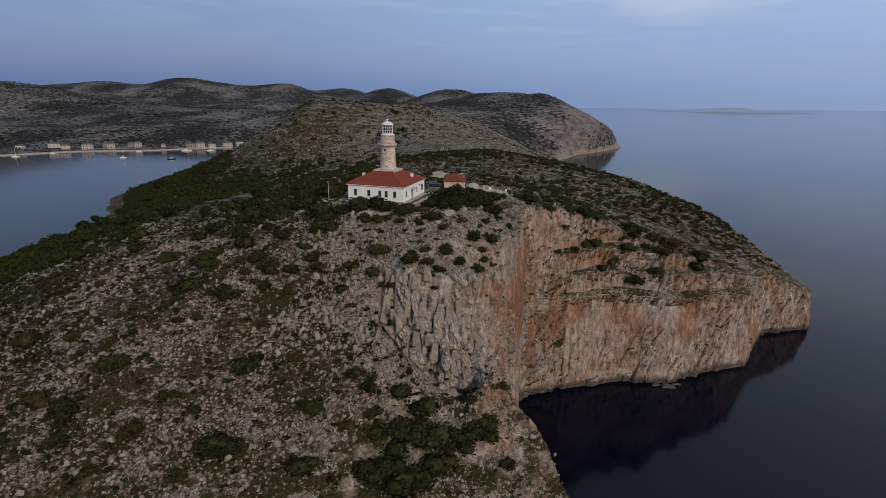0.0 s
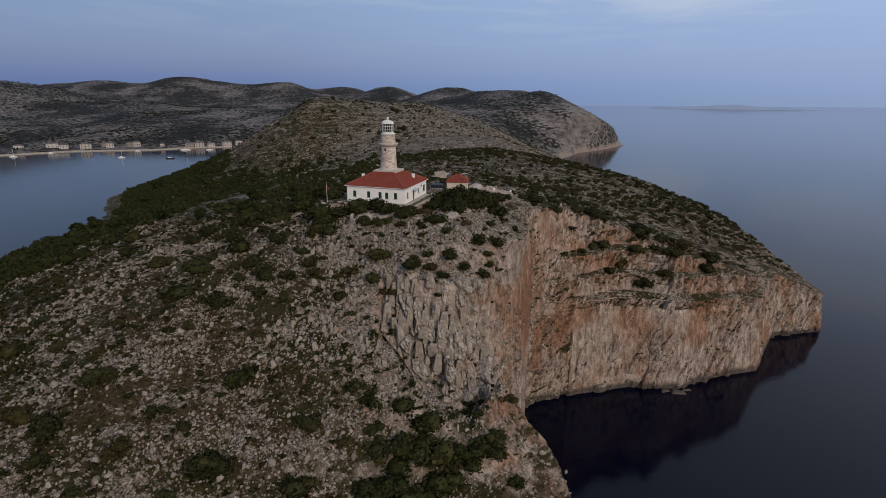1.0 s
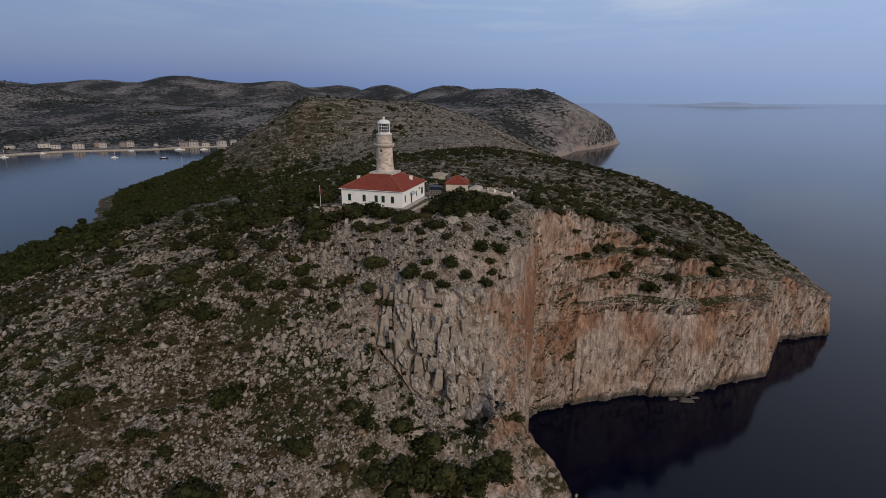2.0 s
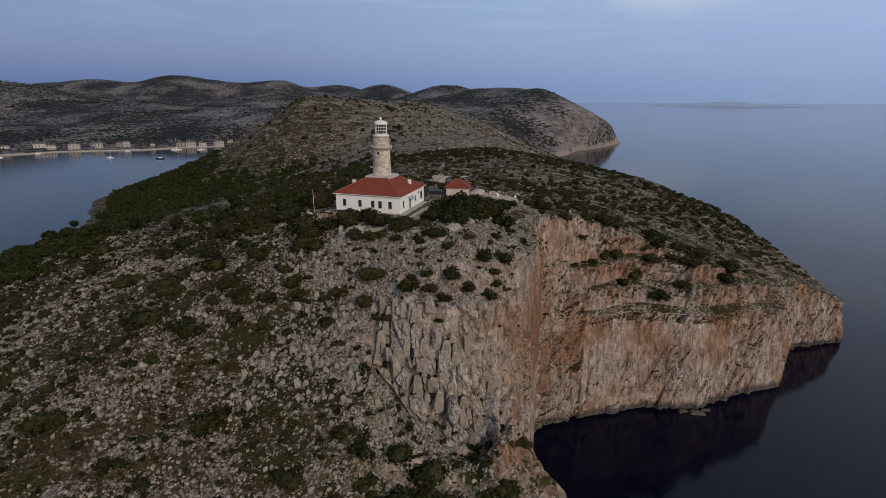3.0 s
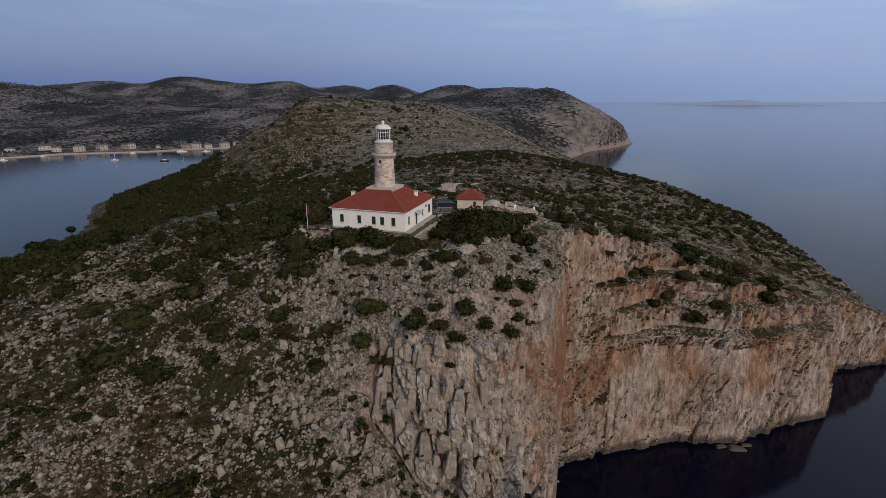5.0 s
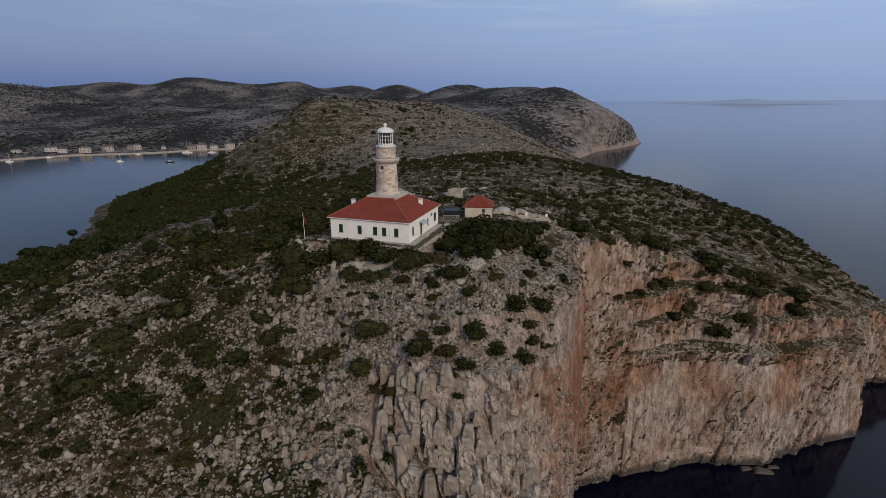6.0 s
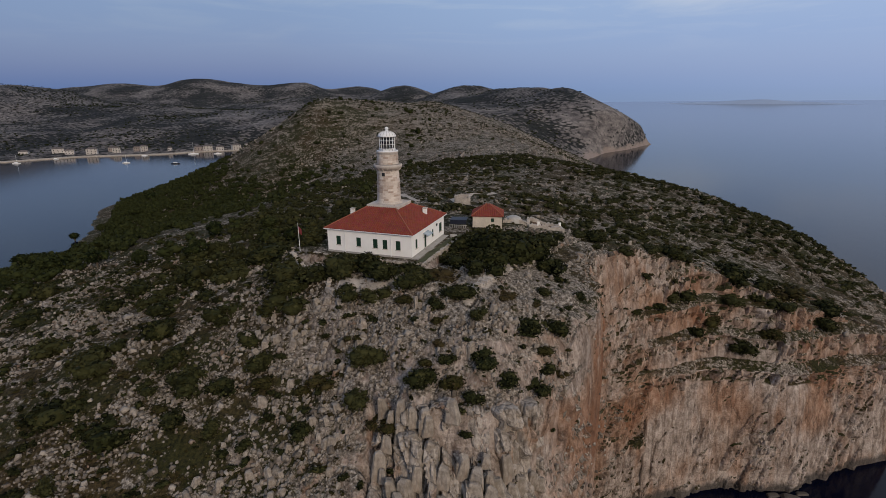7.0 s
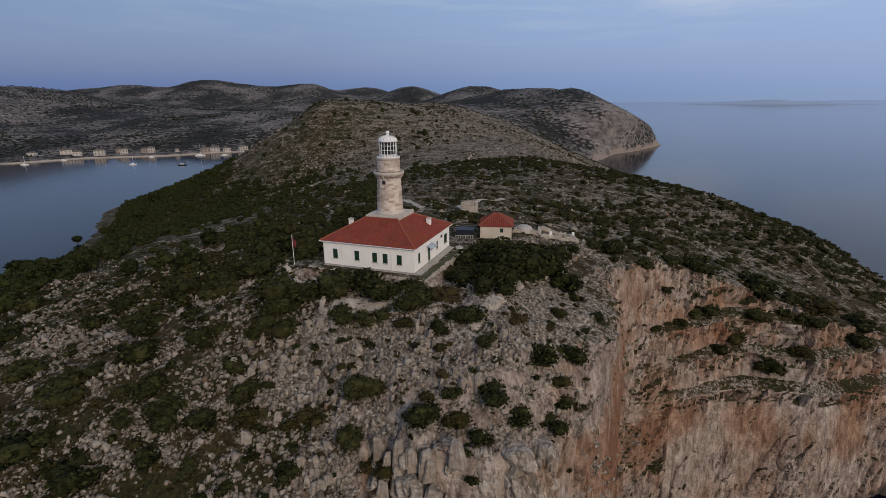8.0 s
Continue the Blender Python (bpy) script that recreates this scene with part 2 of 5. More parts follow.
# ---- the lie of the land ----
def lattice(ix, iy, iz):
    h = (ix * 374761393 + iy * 668265263 + iz * 1274126177) & 0xFFFFFFFF
    h = ((h ^ (h >> 13)) * 1103515245) & 0xFFFFFFFF
    return ((h ^ (h >> 16)) & 0xFFFF) / 65535.0


def value_noise(p, seed=0):
    """Smooth noise from 0 to 1 at the points p, an array of n x 3."""
    i = np.floor(p).astype(np.int64)
    f = p - i
    f = f * f * (3 - 2 * f)
    out = np.zeros(len(p))
    for dx in (0, 1):
        for dy in (0, 1):
            for dz in (0, 1):
                wgt = (f[:, 0] if dx else 1 - f[:, 0]) * (f[:, 1] if dy else 1 - f[:, 1]) * (f[:, 2] if dz else 1 - f[:, 2])
                out += wgt * lattice(i[:, 0] + dx + seed * 57, i[:, 1] + dy, i[:, 2] + dz)
    return out


def fbm(p, octaves=4, seed=0, gain=0.5):
    out, amp, tot = np.zeros(len(p)), 1.0, 0.0
    for k in range(octaves):
        out += amp * (value_noise(p * 2.03 ** k, seed + k) - 0.5)
        tot += amp
        amp *= gain
    return out / tot


def cells(p, seed=0):
    """Distance to the nearest and second nearest of jittered points, and a random number for the nearest."""
    i = np.floor(p).astype(np.int64)
    d1 = np.full(len(p), 9.0)
    d2, who = d1.copy(), np.zeros(len(p))
    for dx in (-1, 0, 1):
        for dy in (-1, 0, 1):
            for dz in (-1, 0, 1):
                c = i + (dx, dy, dz)
                j = np.stack([lattice(c[:, 0] + seed, c[:, 1] + 31 * k, c[:, 2] + 17 * k) for k in (1, 2, 3)], 1)
                d = np.linalg.norm(c + j - p, axis=1)
                near = d < d1
                d2 = np.where(near, d1, np.minimum(d2, d))
                who = np.where(near, j[:, 0], who)
                d1 = np.where(near, d, d1)
    return d1, d2, who


SPOTS_NEAR = [  # spot heights of the headland: east, north, height
    (-60, 42, 10), (0, 45, 6), (-130, 50, 12), (-75, 80, 38), (-29, 81, 37), (-16, 86, 37.5), (-2, 87, 31), (16, 89, 31),
    (-39, 94, 44), (-94, 104, 44), (-119, 150, 46), (-63, 123, 57.5), (-70, 147, 58), (-52, 156, 64.5), (-24, 119, 59.7), (-11, 103, 51),
    (-12, 121, 65.5), (0, 113, 61.5), (0, 105, 49), (3, 96, 42), (-22, 130, 69), (9, 136, 67), (20, 139, 63), (-19, 150, 70)]
SPOTS_BACK = [
    (1, 168, 70), (13, 180, 68), (35, 171, 63), (60, 184, 54), (65, 215, 53), (36, 303, 66), (113, 300, 50), (141, 275, 37.6),
    (145, 237, 28), (162, 294, 25), (-84, 183, 58.6), (-128, 197, 48), (-200, 330, 14), (-190, 410, 20), (-121, 390, 36), (-170, 411, 33)]
SPOTS_FAR = [
    (-119, 437, 46), (-280, 330, -3), (-300, 440, 0), (-300, 600, 12), (-135, 510, 92), (-116, 600, 90), (-61, 560, 84), (36, 600, 66),
    (44, 420, 61), (190, 330, -6), (170, 430, -8), (170, 600, -6), (-190, 225, 29), (-245, 170, 2), (-270, 500, 18), (-360, 640, -6), (-230, 700, 30), (-58, 750, 88), (180, 800, 0),
    (-150, 100, 24), (230, 240, -30), (70, 480, 50)]
SPOTS = np.array(SPOTS_NEAR + SPOTS_BACK + SPOTS_FAR, float)


def kernel(a, b):
    return np.sqrt(((a[:, None, :] - b[None, :, :]) ** 2).sum(2) + 49.0)


def spline_weights(spots):
    xy, n = spots[:, :2], len(spots)
    a = np.zeros((n + 3, n + 3))
    a[:n, :n] = kernel(xy, xy) - 0.4 * np.eye(n)
    a[:n, n] = a[n, :n] = 1
    a[:n, n + 1:], a[n + 1:, :n] = xy / 100, xy.T / 100
    return np.linalg.solve(a, np.concatenate([spots[:, 2], np.zeros(3)]))


WEIGHTS = spline_weights(SPOTS)


def headland(x, y):
    """Smooth height of the headland with its sea cliff not yet cut."""
    p, out = np.stack([x, y], 1), np.empty(len(x))
    for k in range(0, len(p), 20000):
        q = p[k:k + 20000]
        out[k:k + 20000] = kernel(q, SPOTS[:, :2]) @ WEIGHTS[:-3] + WEIGHTS[-3] + (q / 100) @ WEIGHTS[-2:]
    return out


# the shore round the cliff bay, land to the left of its way: east, north, spread of the cliff's foot
COAST = [(38, -80, 1.4), (33, 40, 0.9), (30, 68, 0.55), (27, 80, 0.42), (24, 89.5, 0.36), (18.6, 96, 0.32), (13.0, 100.5, 0.28), (10.8, 106, 0.26), (10.6, 112, 0.26), (20.4, 128, 0.22), (24.8, 139, 0.17),
         (24.6, 150, 0.18), (29, 157.5, 0.24), (42, 162.5, 0.55), (63, 168, 0.95), (79, 167, 1), (98, 176, 1), (115, 181, 0.9), (126, 196, 0.8), (138, 211, 0.8), (161, 216, 0.9),
         (176, 240, 1.4), (192, 290, 2), (195, 360, 3), (180, 450, 4), (180, 700, 4)]
FOOT = (-1.0, 0.0, 1.2, 4.6, 8.0, 8.7, 12.0, 12.8, 16.0, 16.8, 19.4, 20.2, 22.5, 30.0, 60.0)
HEAD = (-7, -2.0, 9, 33, 35, 40.5, 42, 47.5, 49, 54.5, 56.5, 61.5, 65, 70, 110)
cxy = np.array([c[:2] for c in COAST], float)
ck = np.array([c[2] for c in COAST], float)


def beds(x, z):
    """The rock beds of the cliff dip gently towards the cape."""
    return z - 0.09 * np.clip(x - 50, 0, 60) * np.clip((z - 20) / 14, 0, 1)


def inland(x, y):
    """Metres inland of the cliff shore (minus: at sea), divided by the spread of its foot there."""
    best, spread = np.full(len(x), 1e9), np.ones(len(x))
    wet = np.zeros(len(x), bool)
    ring = np.concatenate([cxy, [(4000, 700), (4000, -80)]])
    for k in range(len(ring)):
        (ax, ay), (bx, by) = ring[k], ring[(k + 1) % len(ring)]
        cross = ((ay > y) != (by > y)) & (x < (bx - ax) * (y - ay) / (by - ay + 1e-9) + ax)
        wet ^= cross
        if k + 1 < len(cxy):
            u = np.clip(((x - ax) * (bx - ax) + (y - ay) * (by - ay)) / ((bx - ax) ** 2 + (by - ay) ** 2), 0, 1)
            d = np.hypot(ax + u * (bx - ax) - x, ay + u * (by - ay) - y)
            near = d < best
            best, spread = np.where(near, d, best), np.where(near, ck[k] + u * (ck[k + 1] - ck[k]), spread)
    return np.where(wet, -best, best) / spread


# the island behind: its southern shore, and its hills as (east, north, height, width, depth)
NORTH = [(-6000, 300), (-2000, 500), (-1300, 700), (-717, 812), (-648, 880), (-531, 913), (-473, 961), (-420, 985), (-330, 900), (-260, 700), (-200, 500),
         (0, 500), (120, 700), (180, 860), (219, 935), (273, 990), (345, 1088), (370, 1200), (300, 1600), (250, 2500), (900, 4600), (-6000, 4600)]
HILLS_A = [(-1330, 1450, 112, 210, 330), (-1909, 2600, 112, 240, 260), (-1660, 2600, 126, 230, 260), (-1281, 2600, 142, 240, 260), (-1040, 2650, 112, 200, 260),
           (-850, 2700, 124, 150, 260), (-600, 2900, 104, 190, 260), (-301, 2500, 106, 150, 260), (-10, 2000, 100, 160, 260), (175, 1500, 92, 150, 260)]
HILLS_B = [(-900, 1450, 54, 300, 260), (-560, 1400, 46, 180, 240), (-230, 1250, 62, 200, 280), (-60, 1000, 62, 140, 240), (70, 1050, 54, 120, 180),
           (-1500, 2000, 56, 400, 300), (-560, 2000, 66, 300, 240), (-2700, 2600, 110, 400, 300), (40, 1600, 76, 150, 260), (-1750, 1500, 70, 260, 300)]


def island(x, y):
    wet, best = np.ones(len(x), bool), np.full(len(x), 1e9)
    for k in range(len(NORTH)):
        (ax, ay), (bx, by) = NORTH[k], NORTH[(k + 1) % len(NORTH)]
        wet ^= ((ay > y) != (by > y)) & (x < (bx - ax) * (y - ay) / (by - ay + 1e-9) + ax)
        u = np.clip(((x - ax) * (bx - ax) + (y - ay) * (by - ay)) / ((bx - ax) ** 2 + (by - ay) ** 2), 0, 1)
        best = np.minimum(best, np.hypot(ax + u * (bx - ax) - x, ay + u * (by - ay) - y))
    tot = np.zeros(len(x))
    for hx, hy, hz, rx, ry in HILLS_A + HILLS_B:
        tot += (hz * np.exp(-0.5 * (((x - hx) / rx) ** 2 + ((y - hy) / ry) ** 2))) ** 4
    cape = np.clip(108 - 0.50 * np.sqrt((x - 172) ** 2 + ((y - 1120) * 0.55) ** 2 + 26 ** 2), 0, 99)
    tot = (tot + cape ** 4) ** 0.25
    bluff = np.clip((x - 120) / 80, 0, 1) * np.clip((y - 850) / 60, 0, 1) * np.clip((1500 - y) / 200, 0, 1)
    rise = np.clip(best / (130 - 105 * bluff), 0, 1)
    h = 3.0 * np.clip(best / 12, 0, 1) + tot * (rise * rise * (3 - 2 * rise)) * 1.06 + 0.02 * np.minimum(best, 600)
    p = np.stack([x, y, 0 * x], 1)
    h += np.clip(best / 150, 0, 1) * (30 * fbm(p / 230, 5, 3) - 34 * np.abs(fbm(p / 300, 4, 8)) + 4)
    return np.where(wet, -8 - 0.02 * best, h)


HOUSE_Z = 70.0


# the buttress, from west to east: its brow (north, height) and its foot (north, height)
BUTTRESS = np.array([(-19, 115, 59.5, 106, 52), (-15, 113.5, 59, 104, 50), (-12, 112.5, 59.5, 102, 48), (-7, 111.5, 60.5, 98.5, 42.5), (0, 111.5, 60, 97, 38),
                     (4, 114, 59, 97, 35), (8.6, 118.3, 58.2, 103, 34.5), (12.5, 123, 57.5, 110, 30)], float)


def scarp(x, y):
    """Height of the buttress face, and how far it rules there."""
    yt, zt, yb, zb = (np.interp(x, BUTTRESS[:, 0], BUTTRESS[:, k]) for k in (1, 2, 3, 4))
    v = np.clip((yt - y) / (yt - yb), 0, 1)
    east = np.clip((x - 0) / 5, 0, 1)
    west_drop, east_drop = np.interp(v, (0, 0.10, 0.30, 0.6, 1), (0, 0.26, 0.46, 0.76, 1)), np.interp(v, (0, 0.07, 0.25, 0.6, 1), (0, 0.42, 0.56, 0.78, 1))
    z = zt - (zt - zb) * (west_drop + (east_drop - west_drop) * east) + 0.4 * np.maximum(y - yt, 0)
    mask = np.clip((x + 19) / 5, 0, 1) * np.clip((15 - x) / 2, 0, 1) * np.clip((yt + 7 - y) / 6, 0, 1) * np.clip((y - yb + 6) / 6, 0, 1)
    return z, mask


def crest(x, y, detail=True):
    """Height of the headland above its sea cliff."""
    h = headland(x, y)
    near = np.clip((np.hypot(x + 20, (y - 350) * 0.75) - 330) / 120, 0, 1)
    h = h * (1 - near) - 20 * near
    p = np.stack([x, y, 0 * x], 1)
    if detail:
        yard = np.clip((np.hypot(x + 17, y - 153) - 16) / 10, 0.0, 1)
        rough = 2.4 * fbm(p / 26, 3, 1) + 1.5 * np.abs(fbm(p / 7.5, 3, 5)) * 1.2 + 0.7 * fbm(p / 2.2, 2, 9)
        h = h + rough * (0.1 + 0.9 * yard)
    # the buttress: a broken scarp facing south across the slope
    face_z, mask = scarp(x, y)
    h = h + (face_z - h) * mask
    crag = np.exp(-((x + 2) / 24) ** 2 - ((y - 107) / 13) ** 2) + 0.45 * np.exp(-((x - 8) / 30) ** 2 - ((y - 128) / 12) ** 2)
    if detail:
        local = crag > 0.05
        if local.any():
            q = np.stack([x, y, 0.25 * h], 1)[local] / 3.0
            d1, d2, who = cells(q, 3)
            e1, e2, who2 = cells(q * 2.3, 4)
            h[local] += crag[local] * (1.3 * (who - 0.5) + 0.9 * (who2 - 0.5) - 0.7 * np.exp(-((d2 - d1) / 0.10) ** 2))
    flat = np.clip((np.hypot((x + 16) / 1.25, y - 153) - 13) / 9, 0, 1)
    h = np.where(flat < 1, HOUSE_Z - 0.05 + (h - HOUSE_Z) * flat * flat * (3 - 2 * flat), h)
    lx, ly = (x + 12.9) * 0.96 + (y - 142.2) * -0.28, (x + 12.9) * 0.28 + (y - 142.2) * 0.96
    outside = np.maximum(np.maximum(lx - 3.3, -1.8 - ly), 0)
    h = h - 1.7 * np.clip(outside / 0.9, 0, 1) * np.clip((9 - outside) / 6, 0, 1) * np.clip((ly + 12) / 4, 0, 1) * np.clip((20 - ly) / 6, 0, 1) * np.clip((lx + 26) / 6, 0, 1) * np.clip((14 - lx) / 4, 0, 1)
    return h


def land(x, y, detail=True):
    """Height of the ground, sea level at nought."""
    x, y = np.asarray(x, float), np.asarray(y, float)
    h, p = crest(x, y, detail), np.stack([x, y, 0 * x], 1)
    cap = np.interp(inland(x, y) + (0.8 * fbm(p / 9, 3, 21) if detail else 0), FOOT, HEAD)
    h = np.minimum(h, beds(x, cap))
    return np.maximum(h, island(x, y))


def axis(points):
    """Grid lines with a spacing that changes from stretch to stretch: (from, step), ... , end."""
    out = []
    for (a, s), (b, _) in zip(points[:-1], points[1:]):
        n = max(1, round((b - a) / s))
        out += [a + (b - a) * k / n for k in range(n)]
    return np.array(out + [points[-1][0]])


def mesh_grid(name, verts, nu, nv, mat, smooth=True):
    """A sheet of nu x nv vertices."""
    k = np.arange(nu * nv).reshape(nu, nv)
    quads = np.stack([k[:-1, :-1], k[1:, :-1], k[1:, 1:], k[:-1, 1:]], 2).reshape(-1, 4)
    me = bpy.data.meshes.new(name)
    me.vertices.add(len(verts))
    me.vertices.foreach_set("co", np.asarray(verts, np.float32).ravel())
    me.loops.add(quads.size)
    me.loops.foreach_set("vertex_index", quads.astype(np.int32).ravel())
    me.polygons.add(len(quads))
    me.polygons.foreach_set("loop_start", np.arange(0, quads.size, 4, dtype=np.int32))
    me.polygons.foreach_set("loop_total", np.full(len(quads), 4, np.int32))
    me.polygons.foreach_set("use_smooth", np.full(len(quads), smooth))
    me.update(calc_edges=True)
    me.materials.append(mat)
    return new(name, me)


gx = axis([(-6000, 250), (-2500, 60), (-1200, 22), (-420, 7), (-150, 1.6), (-100, 0.62), (-28, 0.40), (18, 0.62), (60, 1.2), (180, 5), (420, 40), (1000, 200), (2000, 0)])
gy = axis([(-80, 6), (60, 0.6), (101, 0.33), (116, 0.6), (175, 1.2), (260, 3), (480, 7), (760, 10), (1200, 25), (3000, 120), (4600, 0)])
X, Y = np.meshgrid(gx, gy, indexing="ij")
Z = land(X.ravel(), Y.ravel())
sunk = np.clip(inland(X.ravel(), Y.ravel()), -1, 99)
Z = Z - np.where((sunk < 26) & (Y.ravel() > 72) & (Y.ravel() < 330) & (X.ravel() > -20), np.clip((27 - sunk) / 5, 0, 1) * 3.0 + (sunk < 16) * (Y.ravel() > 104) * (Y.ravel() < 170) * (X.ravel() < 40) * 70, 0)
Z -= 2.6 * np.clip((scarp(X.ravel(), Y.ravel())[1] - 0.75) * 8, 0, 1) * (np.abs(Y.ravel() - np.interp(X.ravel(), BUTTRESS[:, 0], BUTTRESS[:, 1:4:2].mean(1))) < 5.5)
ground = mesh_grid("ground", np.stack([X.ravel(), Y.ravel(), Z], 1), len(gx), len(gy), GROUND)
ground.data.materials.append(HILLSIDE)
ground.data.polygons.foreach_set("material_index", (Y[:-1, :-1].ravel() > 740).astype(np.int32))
tagged(ground, "stony limestone headland and hills with dry scrub", "ground", kind="structure")

# ---- the sea cliff: a face of its own round the bay ----
step = 0.5
seg = np.hypot(*(cxy[1:] - cxy[:-1]).T)
arc = np.concatenate([[0], np.cumsum(seg)])
s = np.arange(arc[2] - 5, arc[22], step)
way = np.stack([np.interp(s, arc, cxy[:, 0]), np.interp(s, arc, cxy[:, 1])], 1)
soft = np.exp(-0.5 * (np.arange(-18, 19) / 6.0) ** 2)
soft /= soft.sum()
pad = np.concatenate([np.repeat(way[:1], 18, 0), way, np.repeat(way[-1:], 18, 0)])
smooth_way = np.stack([np.convolve(pad[:, k], soft, "valid") for k in (0, 1)], 1)
along = np.gradient(smooth_way, axis=0)
along /= np.linalg.norm(along, axis=1)[:, None]
inward = np.stack([-along[:, 1], along[:, 0]], 1)
spread = np.interp(s, arc, ck)
prof_d, prof_z = np.array(FOOT[1:]), np.array(HEAD[1:], float)
run = np.concatenate([[0], np.cumsum(np.hypot(np.diff(prof_d), np.diff(prof_z)))])
v = np.concatenate([np.arange(0, 42, 0.5), np.arange(42, run[-2] + 4, 0.75)])
dv, zv = np.interp(v, run, prof_d), np.interp(v, run, prof_z)
P = smooth_way[:, None, :] + inward[:, None, :] * (dv[None, :] * spread[:, None])[:, :, None]
px, py = P[:, :, 0].ravel(), P[:, :, 1].ravel()
pz = beds(px, np.tile(zv, len(s)))
flat3 = np.stack([px, py, 0 * px], 1)
pz += np.clip((pz - 26) / 10, 0, 1) * (1.0 * fbm(flat3 / 8, 3, 61) + 3.0 * fbm(flat3 / 30, 2, 63))
pz = np.minimum(pz, crest(px, py) + 0.1)
pz -= np.tile(np.clip((np.arange(len(v)) - len(v) + 5) / 4, 0, 1) * 3, len(s))
steep = np.tile(np.clip(np.gradient(zv) / np.maximum(np.gradient(dv), 1e-3) / 3.0, 0.15, 1), len(s)) * (pz > zv.min())
q = np.stack([px, py, pz], 1)
flat_s = np.repeat(s, len(v))
shear = np.stack([flat_s - 0.45 * pz, 0.5 * (px + py), pz], 1)
c1, c2, who = cells(shear / (4.2, 9, 10), 5)
b1, b2, who2 = cells(shear / (1.5, 5, 2.8), 11)
push = 3.2 * fbm(q / (14, 14, 22), 4, 31) + 1.3 * (who - 0.5) + 0.55 * (who2 - 0.5) - 0.9 * np.exp(-((c2 - c1) / 0.10) ** 2) - 0.3 * np.exp(-((b2 - b1) / 0.14) ** 2)
push += 1.0 * fbm(q / (30, 30, 2.2), 2, 41) + 0.35 * fbm(shear / (2.0, 8, 16), 3, 47)
g1, g2, who3 = cells(shear / (5.5, 12, 3.0), 21)
push += np.clip((pz - 22) / 12, 0.15, 1) * (1.5 * (who3 - 0.5) - 0.5 * np.exp(-((g2 - g1) / 0.10) ** 2))
for g0 in (17.0, 31.0, 47.0, 58.0, 74.0):
    push -= 1.9 * np.exp(-((shear[:, 0] - arc[12] - g0 + 3 * fbm(q / 12, 2, 51)) / 0.9) ** 2) * np.clip((40 - pz) / 8, 0, 1)
push *= np.clip(steep, 0.2, 1) * (1 - 0.75 * np.exp(-((flat_s - arc[7]) / 16) ** 2))
# the wall leans out over the corner of the bay
lean = np.exp(-((flat_s - arc[10] - 4) / 13.0) ** 2) * np.clip(1 - pz / 56, 0, 1) * 9.5
nx, ny = np.repeat(inward[:, 0], len(v)), np.repeat(inward[:, 1], len(v))
face = np.stack([px - nx * push - lean, py - ny * push, pz + 0.25 * push], 1)
cliff = mesh_grid("cliff", face, len(s), len(v), CLIFF, smooth=False)
tagged(cliff, "sheer limestone sea cliff stained orange and grey", "cliff", kind="structure")

# ---- the buttress: a face of broken columns ----
bu = np.arange(-17.5, 10.2, 0.22)
bt = np.linspace(-0.22, 1.06, 120)
byt, byb = np.interp(bu, BUTTRESS[:, 0], BUTTRESS[:, 1]), np.interp(bu, BUTTRESS[:, 0], BUTTRESS[:, 3])
turn_x = np.gradient(np.convolve(np.pad(byt, 12, "edge"), np.ones(25) / 25, "valid"), bu)
out_x, out_y = turn_x / np.hypot(turn_x, 1), -1 / np.hypot(turn_x, 1)
warp = np.sign(bt) * np.abs(bt) ** 1.25
BX = np.repeat(bu, len(bt))
BY = (byt[:, None] - warp[None, :] * (byt - byb)[:, None]).ravel()
flat3 = np.stack([BX, BY, 0 * BX], 1)
BZ = scarp(BX, BY)[0] + 1.2 * fbm(flat3 / 5, 3, 71)
lean3 = np.stack([BX + 0.12 * BZ, 0.5 * BY, BZ + 0.3 * BX], 1)
c1, c2, who = cells(lean3 / (2.5, 3.4, 5.2), 15)
b1, b2, who2 = cells(lean3 / (0.95, 1.6, 1.7), 16)
push = 0.7 + 2.9 * (who - 0.5) + 0.85 * (who2 - 0.5) - 1.8 * np.exp(-((c2 - c1) / 0.08) ** 2) - 0.45 * np.exp(-((b2 - b1) / 0.10) ** 2) + 0.5 * fbm(lean3 / 2.2, 4, 73)
rim = np.minimum(np.minimum(np.repeat(bu + 17.5, len(bt)) / 4, np.repeat(10.2 - bu, len(bt)) / 2.5), np.minimum(np.tile(bt + 0.22, len(bu)) / 0.2, np.tile(1.06 - bt, len(bu)) / 0.25))
rim = np.clip(rim, 0, 1)
push = push * rim - 2.2 * (1 - rim)
buttress = mesh_grid("buttress", np.stack([BX + np.repeat(out_x, len(bt)) * push, BY + np.repeat(out_y, len(bt)) * push, BZ + 0.35 * push], 1), len(bu), len(bt), CRAG, smooth=False)
tagged(buttress, "buttress of broken pale limestone columns with rusty patches", "cliff", kind="structure")

sx = axis([(-60000, 10000), (-10000, 1500), (-1000, 200), (1000, 1500), (10000, 10000), (60000, 0)])
SXX, SYY = np.meshgrid(sx, sx, indexing="ij")
sea = mesh_grid("sea_water", np.stack([SXX.ravel(), SYY.ravel(), 0 * SXX.ravel()], 1), len(sx), len(sx), SEA)
tagged(sea, "calm dark blue sea", "water", kind="structure")


# ---- building blocks ----
def part(name, bm, mat, parent, label=""):
    me = bpy.data.meshes.new(name)
    bm.to_mesh(me)
    bm.free()
    me.materials.append(mat)
    ob = new(name, me)
    ob.parent = parent
    return tagged(ob, label)


def thing(name, at, label, category, group="", turn=0.0):
    ob = new(name)
    ob.matrix_basis = pose(*at, 0, 0, turn)
    return tagged(ob, label, category, group)


